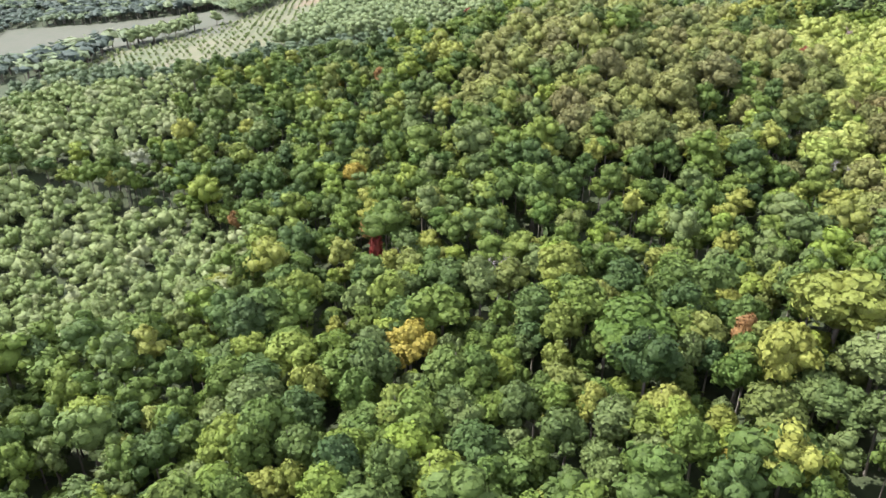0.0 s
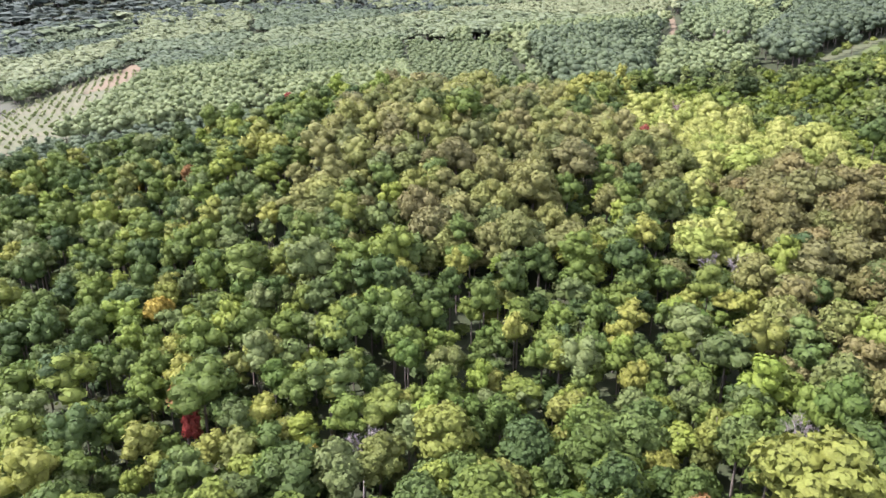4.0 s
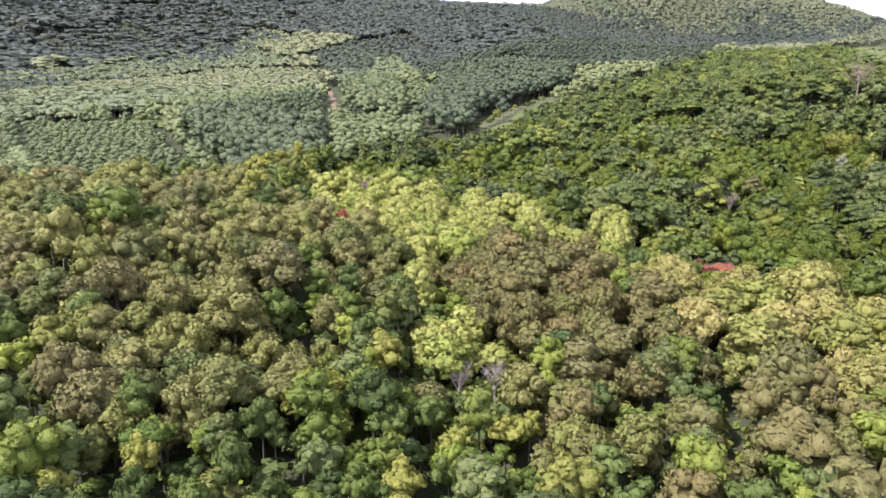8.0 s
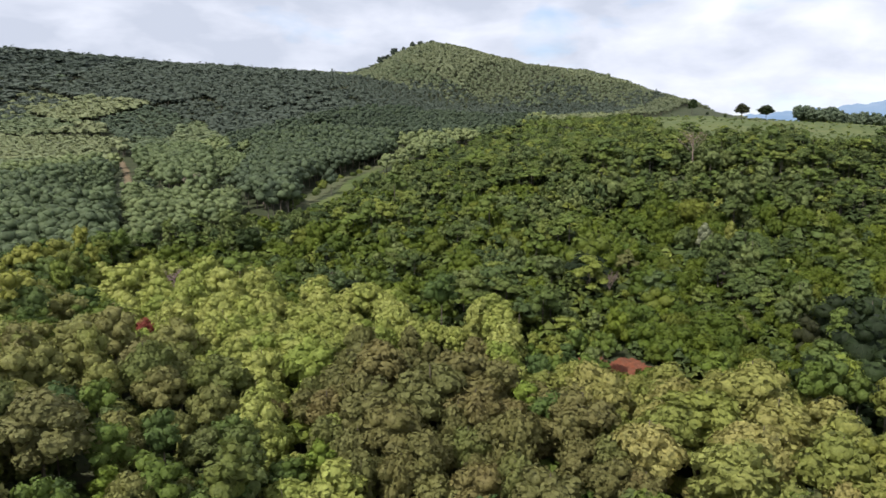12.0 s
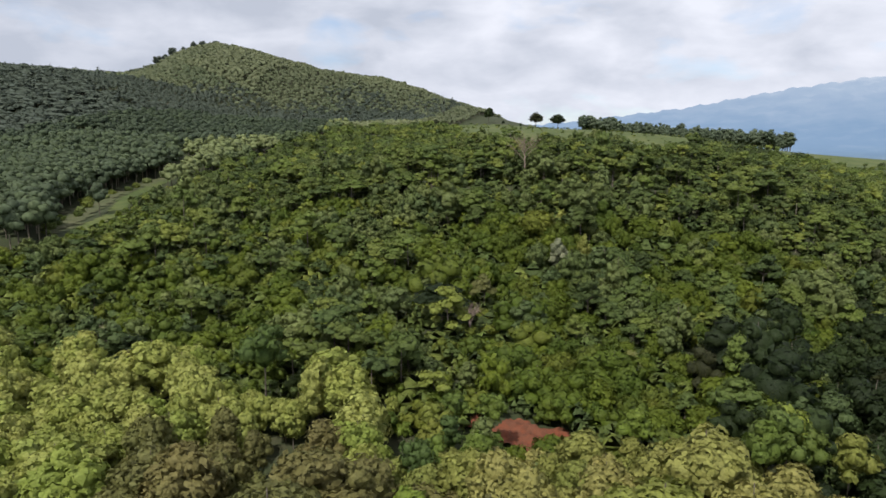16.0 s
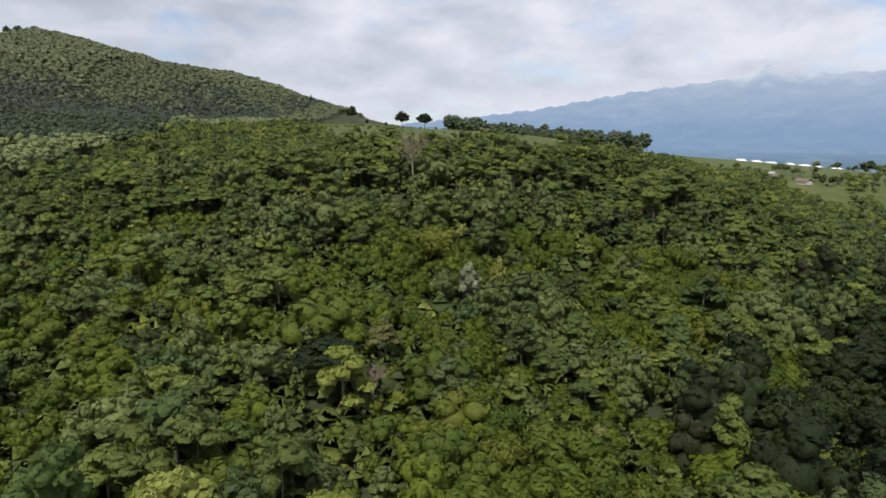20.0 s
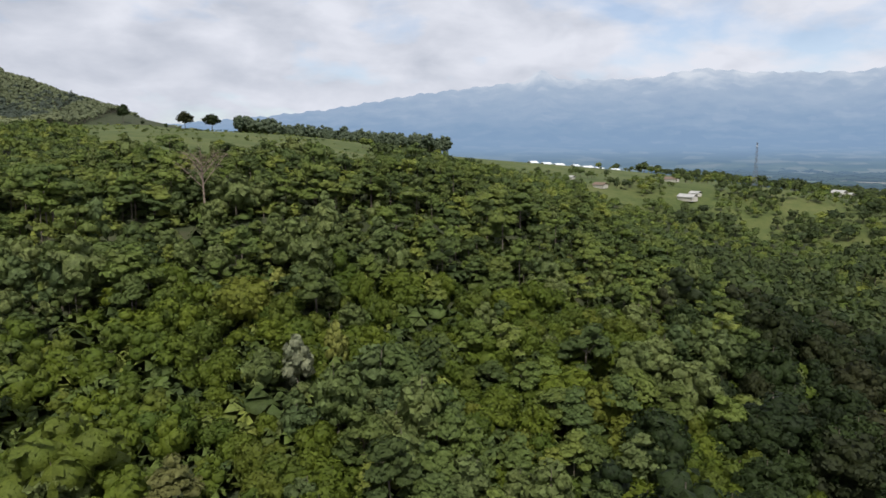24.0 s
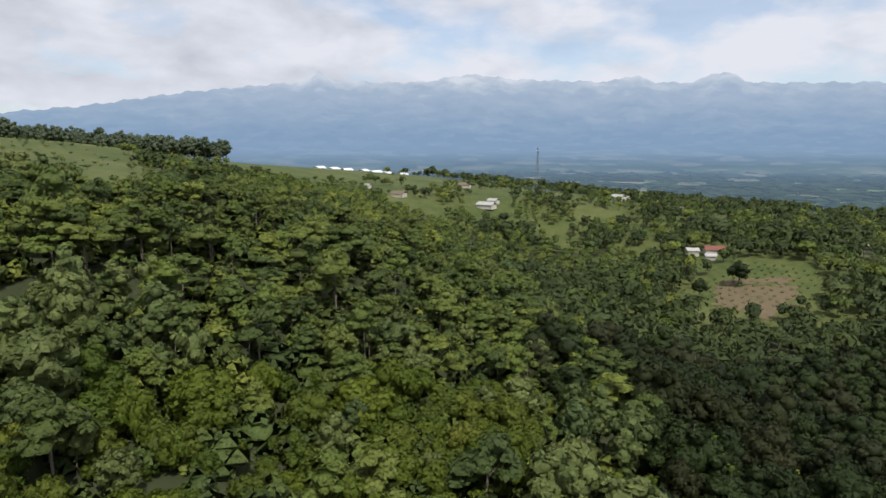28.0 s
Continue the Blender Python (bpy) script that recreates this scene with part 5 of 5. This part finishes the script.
def plain_groves():
    """Low clumps of trees and hedges over the valley plain, and pale fields between them."""
    rng = np.random.default_rng(47)
    co, tris, n = [], [], 0
    for _ in range(900):
        a, r = math.radians(rng.uniform(82, 160)), rng.uniform(1050, 2500)
        x, y = 130 + r * math.sin(a), 130 + r * math.cos(a)
        if x < 1020 and y > -420:
            continue
        wide, deep, turn = rng.uniform(10, 60), rng.uniform(6, 16), rng.uniform(-0.5, 0.5) + 0.6
        v = BALL[1].reshape(-1, 3) * (wide, deep, rng.uniform(5, 10)) * rng.uniform(0.8, 1.2, (60, 1))
        v = np.stack([v[:, 0] * math.cos(turn) - v[:, 1] * math.sin(turn) + x, v[:, 0] * math.sin(turn) + v[:, 1] * math.cos(turn) + y, v[:, 2] + float(land(x, y)) + 1], -1)
        co.append(v), tris.append(np.arange(60).reshape(-1, 3) + n)
        n += 60
    me = mesh_from("valley_groves", np.concatenate(co), np.zeros((0, 4), int), np.concatenate(tris))
    me.materials.append(GROVE)
    tagged(new("valley_groves", me), "dark hedges and groves over the valley plain, haze painted on", "groves", kind="stuff")
    for k in range(26):
        a, r = math.radians(rng.uniform(95, 152)), rng.uniform(1150, 2250)
        x, y, w, d = 130 + r * math.sin(a), 130 + r * math.cos(a), rng.uniform(60, 190), rng.uniform(30, 80)
        drape("valley_field", [(x - w, y - d), (x + w * 0.8, y - d * 0.4), (x + w, y + d), (x - w * 0.7, y + d * 0.6)], PLOUGHED if k % 2 else YOUNG_CROP, 1.5, "pale cultivated field on the valley plain", "field", 14.0)


plain_groves()


drape("young_plantation_ground", YOUNG, YOUNG_GROUND, 0.2, "pale grassy ground of a young plantation", "field")
drape("red_bank", RED_BANK, RED_SOIL, 0.45, "bare red earth bank cut into the slope", "soil", 0.4, rough=0.22)
drape("red_bank", RED_PATCH, RED_SOIL, 0.45, "small bare patch of red earth beside the bank", "soil", 0.4, rough=0.22)
strip("track", TRACK, 3.2, DRY_SOIL, "pale dirt track between plantation blocks")
drape("glade", GLADE, DRY_GRASS, 0.3, "pale dry grass of a glade beside the plantation", "grass")
drape("glade", LAWN, DRY_GRASS, 0.3, "small pale grassy glade at the track", "grass")
strip("side_track", SIDE_TRACK, 6.0, GRASS, "grassy track beside the plantation")
for n, poly in enumerate(CLEARINGS):
    drape("clearing", poly, (PALE_FIELD if n < 2 else DRY_SOIL) if n != 4 else GRASS, 0.3, "open pale field in the woodland" if n else "wide pale ploughed field beyond the woods", "field", 4.0 if n in (0,) else 2.0)
drape("field", FIELD, GRASS, 0.3, "terraced green field with bare soil by the ravine", "field")
drape("field_soil", [(391, -140), (362, -159), (356, -150), (347, -118), (363, -122), (378, -125)], DRY_SOIL, 0.42, "bare tan soil of the ploughed lower field", "field", 1.2)
for n in range(4):  # terraces of bare soil between strips of grass
    x, y = 361 + n * 6.0, -126 - n * 8.2
    drape("field_soil", [(x - 13, y - 10), (x + 12, y + 8), (x + 15, y + 4 - n), (x - 9, y - 14 - n)], DRY_SOIL, 0.5, "bare brown soil between crop rows", "field", 1.2)


def crop_rows():
    rng = np.random.default_rng(5)
    pieces, n, co, quads = [], 0, [], []
    for row in range(9):
        for k in range(14):
            x, y = 356 + row * 5.2 + rng.uniform(-0.8, 0.8), -178 + k * 5 + rng.uniform(-0.8, 0.8)
            if inside(FIELD, np.array([x]), np.array([y]))[0]:
                z = float(land(x, y))
                for j in range(10):
                    a, h = j * 0.63, rng.uniform(0.8, 1.7)
                    c, q = limb((x, y, z), (x + math.cos(a) * 0.9, y + math.sin(a) * 0.9, z + h), 0.12, 0.03, 3)
                    co.append(c), quads.append(q + n)
                    n += len(c)
    me = mesh_from("crop_rows", np.concatenate(co), np.concatenate(quads), np.zeros((0, 3), int))
    me.materials.append(LEAF["hill"])
    tagged(new("crop_rows", me), "rows of young leafy crop plants on soil", "crops", kind="stuff")


crop_rows()


# ---- houses, sheds and mast ----
def box(w, d, h, x=0.0, y=0.0, z=0.0, bevel=0.03):
    bm = bmesh.new()
    bmesh.ops.create_cube(bm, size=1.0, matrix=Matrix.Translation((x, y, z + h / 2)) @ Matrix.Diagonal((w, d, h, 1)))
    if bevel:
        bmesh.ops.bevel(bm, geom=bm.edges[:], offset=bevel, segments=1, affect="EDGES")
    return bm


def part(name, bm, mat, parent, label=""):
    me = bpy.data.meshes.new(name)
    bm.to_mesh(me)
    bm.free()
    me.materials.append(mat)
    ob = new(name, me)
    ob.parent = parent
    return tagged(ob, label)


def gable(w, d, base, rise, eave=0.6, thick=0.14):
    bm = bmesh.new()
    rows = []
    for x in (-w / 2 - eave, w / 2 + eave):
        rows.append([bm.verts.new((x, y, z)) for y, z in ((-d / 2 - eave, base - 0.2), (0, base + rise), (d / 2 + eave, base - 0.2), (d / 2 + eave, base - 0.2 - thick), (0, base + rise - thick), (-d / 2 - eave, base - 0.2 - thick))])
    a, c = rows
    for n in range(6):
        bm.faces.new((a[n], a[(n + 1) % 6], c[(n + 1) % 6], c[n]))
    bm.faces.new(a[::-1]), bm.faces.new(c)
    bmesh.ops.recalc_face_normals(bm, faces=bm.faces[:])
    return bm


WALL = painted("limewashed_wall", (0.62, 0.58, 0.50))
TILE = painted("clay_roof", (0.22, 0.085, 0.06), 0.8)
TIN = painted("weathered_tin_roof", (0.52, 0.50, 0.46), 0.45, 0.2)
RUST = painted("brown_roof", (0.20, 0.14, 0.10), 0.8)
SHEET = painted("white_sheeting", (0.85, 0.86, 0.87), 0.4, 0.0, 0.06)
DOOR = painted("dark_door", (0.10, 0.07, 0.05), 0.6)
PANE = painted("window_pane", (0.04, 0.05, 0.06), 0.1)
STEEL = painted("galvanised_steel", (0.16, 0.17, 0.19), 0.6, 0.0)


ROOFS = {"TIN": TIN, "TILE": TILE, "RUST": RUST}


def house(x, y, w, d, h, turn, roof, label):
    home = tagged(new("house"), label, "house")
    home.matrix_basis = pose(x, y, float(land(x, y)) - 0.2, 0, 0, turn)
    part("wall", box(w, d, h), WALL, home)
    ridge = gable(w, d, h, d * 0.26)
    part("roof", ridge, roof, home)
    part("door", box(1.0, 0.1, 2.1, 0, -d / 2 - 0.03, 0.1, 0.01), DOOR, home)
    for wx in (-w * 0.3, w * 0.3):
        pane = part("window", box(1.3, 0.1, 1.1, wx, -d / 2 - 0.03, 1.0, 0.01), PANE, home)
        part("sill", box(1.5, 0.25, 0.08, wx, -d / 2 - 0.1, 0.9, 0.01), WALL, pane)


for x, y, w, d, h, turn, roof, label in HOMES:
    house(x, y, w, d, h, turn, ROOFS[roof], label)


def white_shed(x, y, w, d, turn):
    shed = tagged(new("white_shed"), "long white-roofed farm shed on the far meadow", "shed", "row of white sheds")
    shed.matrix_basis = pose(x, y, float(land(x, y)) - 0.3, 0, 0, turn)
    part("wall", box(w, d, 3.2), SHEET, shed)
    part("roof", gable(w, d, 3.2, 2.0), SHEET, shed)
    part("door", box(2.6, 0.1, 2.6, 0, -d / 2 - 0.04, 0, 0.01), STEEL, shed)


for n in range(7):
    white_shed(958 + n * 8 + (n % 3) * 5, -150 - n * 22, 12 + (n * 5) % 7, 9, -64 + (n % 2) * 12)


def mast(x, y, height):
    """A lattice mast with four legs, cross braces and aerials."""
    tower = tagged(new("radio_mast"), "tall grey steel lattice radio mast beyond the meadow", "mast")
    tower.matrix_basis = pose(x, y, float(land(x, y)))
    half = lambda z: 1.7 * (1 - z / height) + 0.4
    for sx in (-1, 1):
        for sy in (-1, 1):
            c, q = limb((sx * half(0), sy * half(0), 0), (sx * half(height), sy * half(height), height), 0.13, 0.08, 5)
            me = mesh_from("leg", c, q, np.zeros((0, 3), int))
            me.materials.append(STEEL)
            new("leg", me).parent = tower
    for level in range(12):
        z0, z1 = height * level / 12, height * (level + 1) / 12
        for k in range(4):
            ax, ay = ((-1, -1), (1, -1), (1, 1), (-1, 1))[k]
            bx, by = ((1, -1), (1, 1), (-1, 1), (-1, -1))[k]
            for p, q in (((ax * half(z0), ay * half(z0), z0), (bx * half(z1), by * half(z1), z1)), ((bx * half(z0), by * half(z0), z0), (ax * half(z1), ay * half(z1), z1)), ((ax * half(z1), ay * half(z1), z1), (bx * half(z1), by * half(z1), z1))):
                c, f = limb(p, q, 0.05, 0.05, 4)
                me = mesh_from("brace", c, f, np.zeros((0, 3), int))
                me.materials.append(STEEL)
                new("brace", me).parent = tower
    for k in range(3):
        part("aerial", box(0.35, 0.2, 1.8, math.cos(k * 2.1) * 0.9, math.sin(k * 2.1) * 0.9, height - 4, 0.03), SHEET, tower)


mast(805, -350, 47)
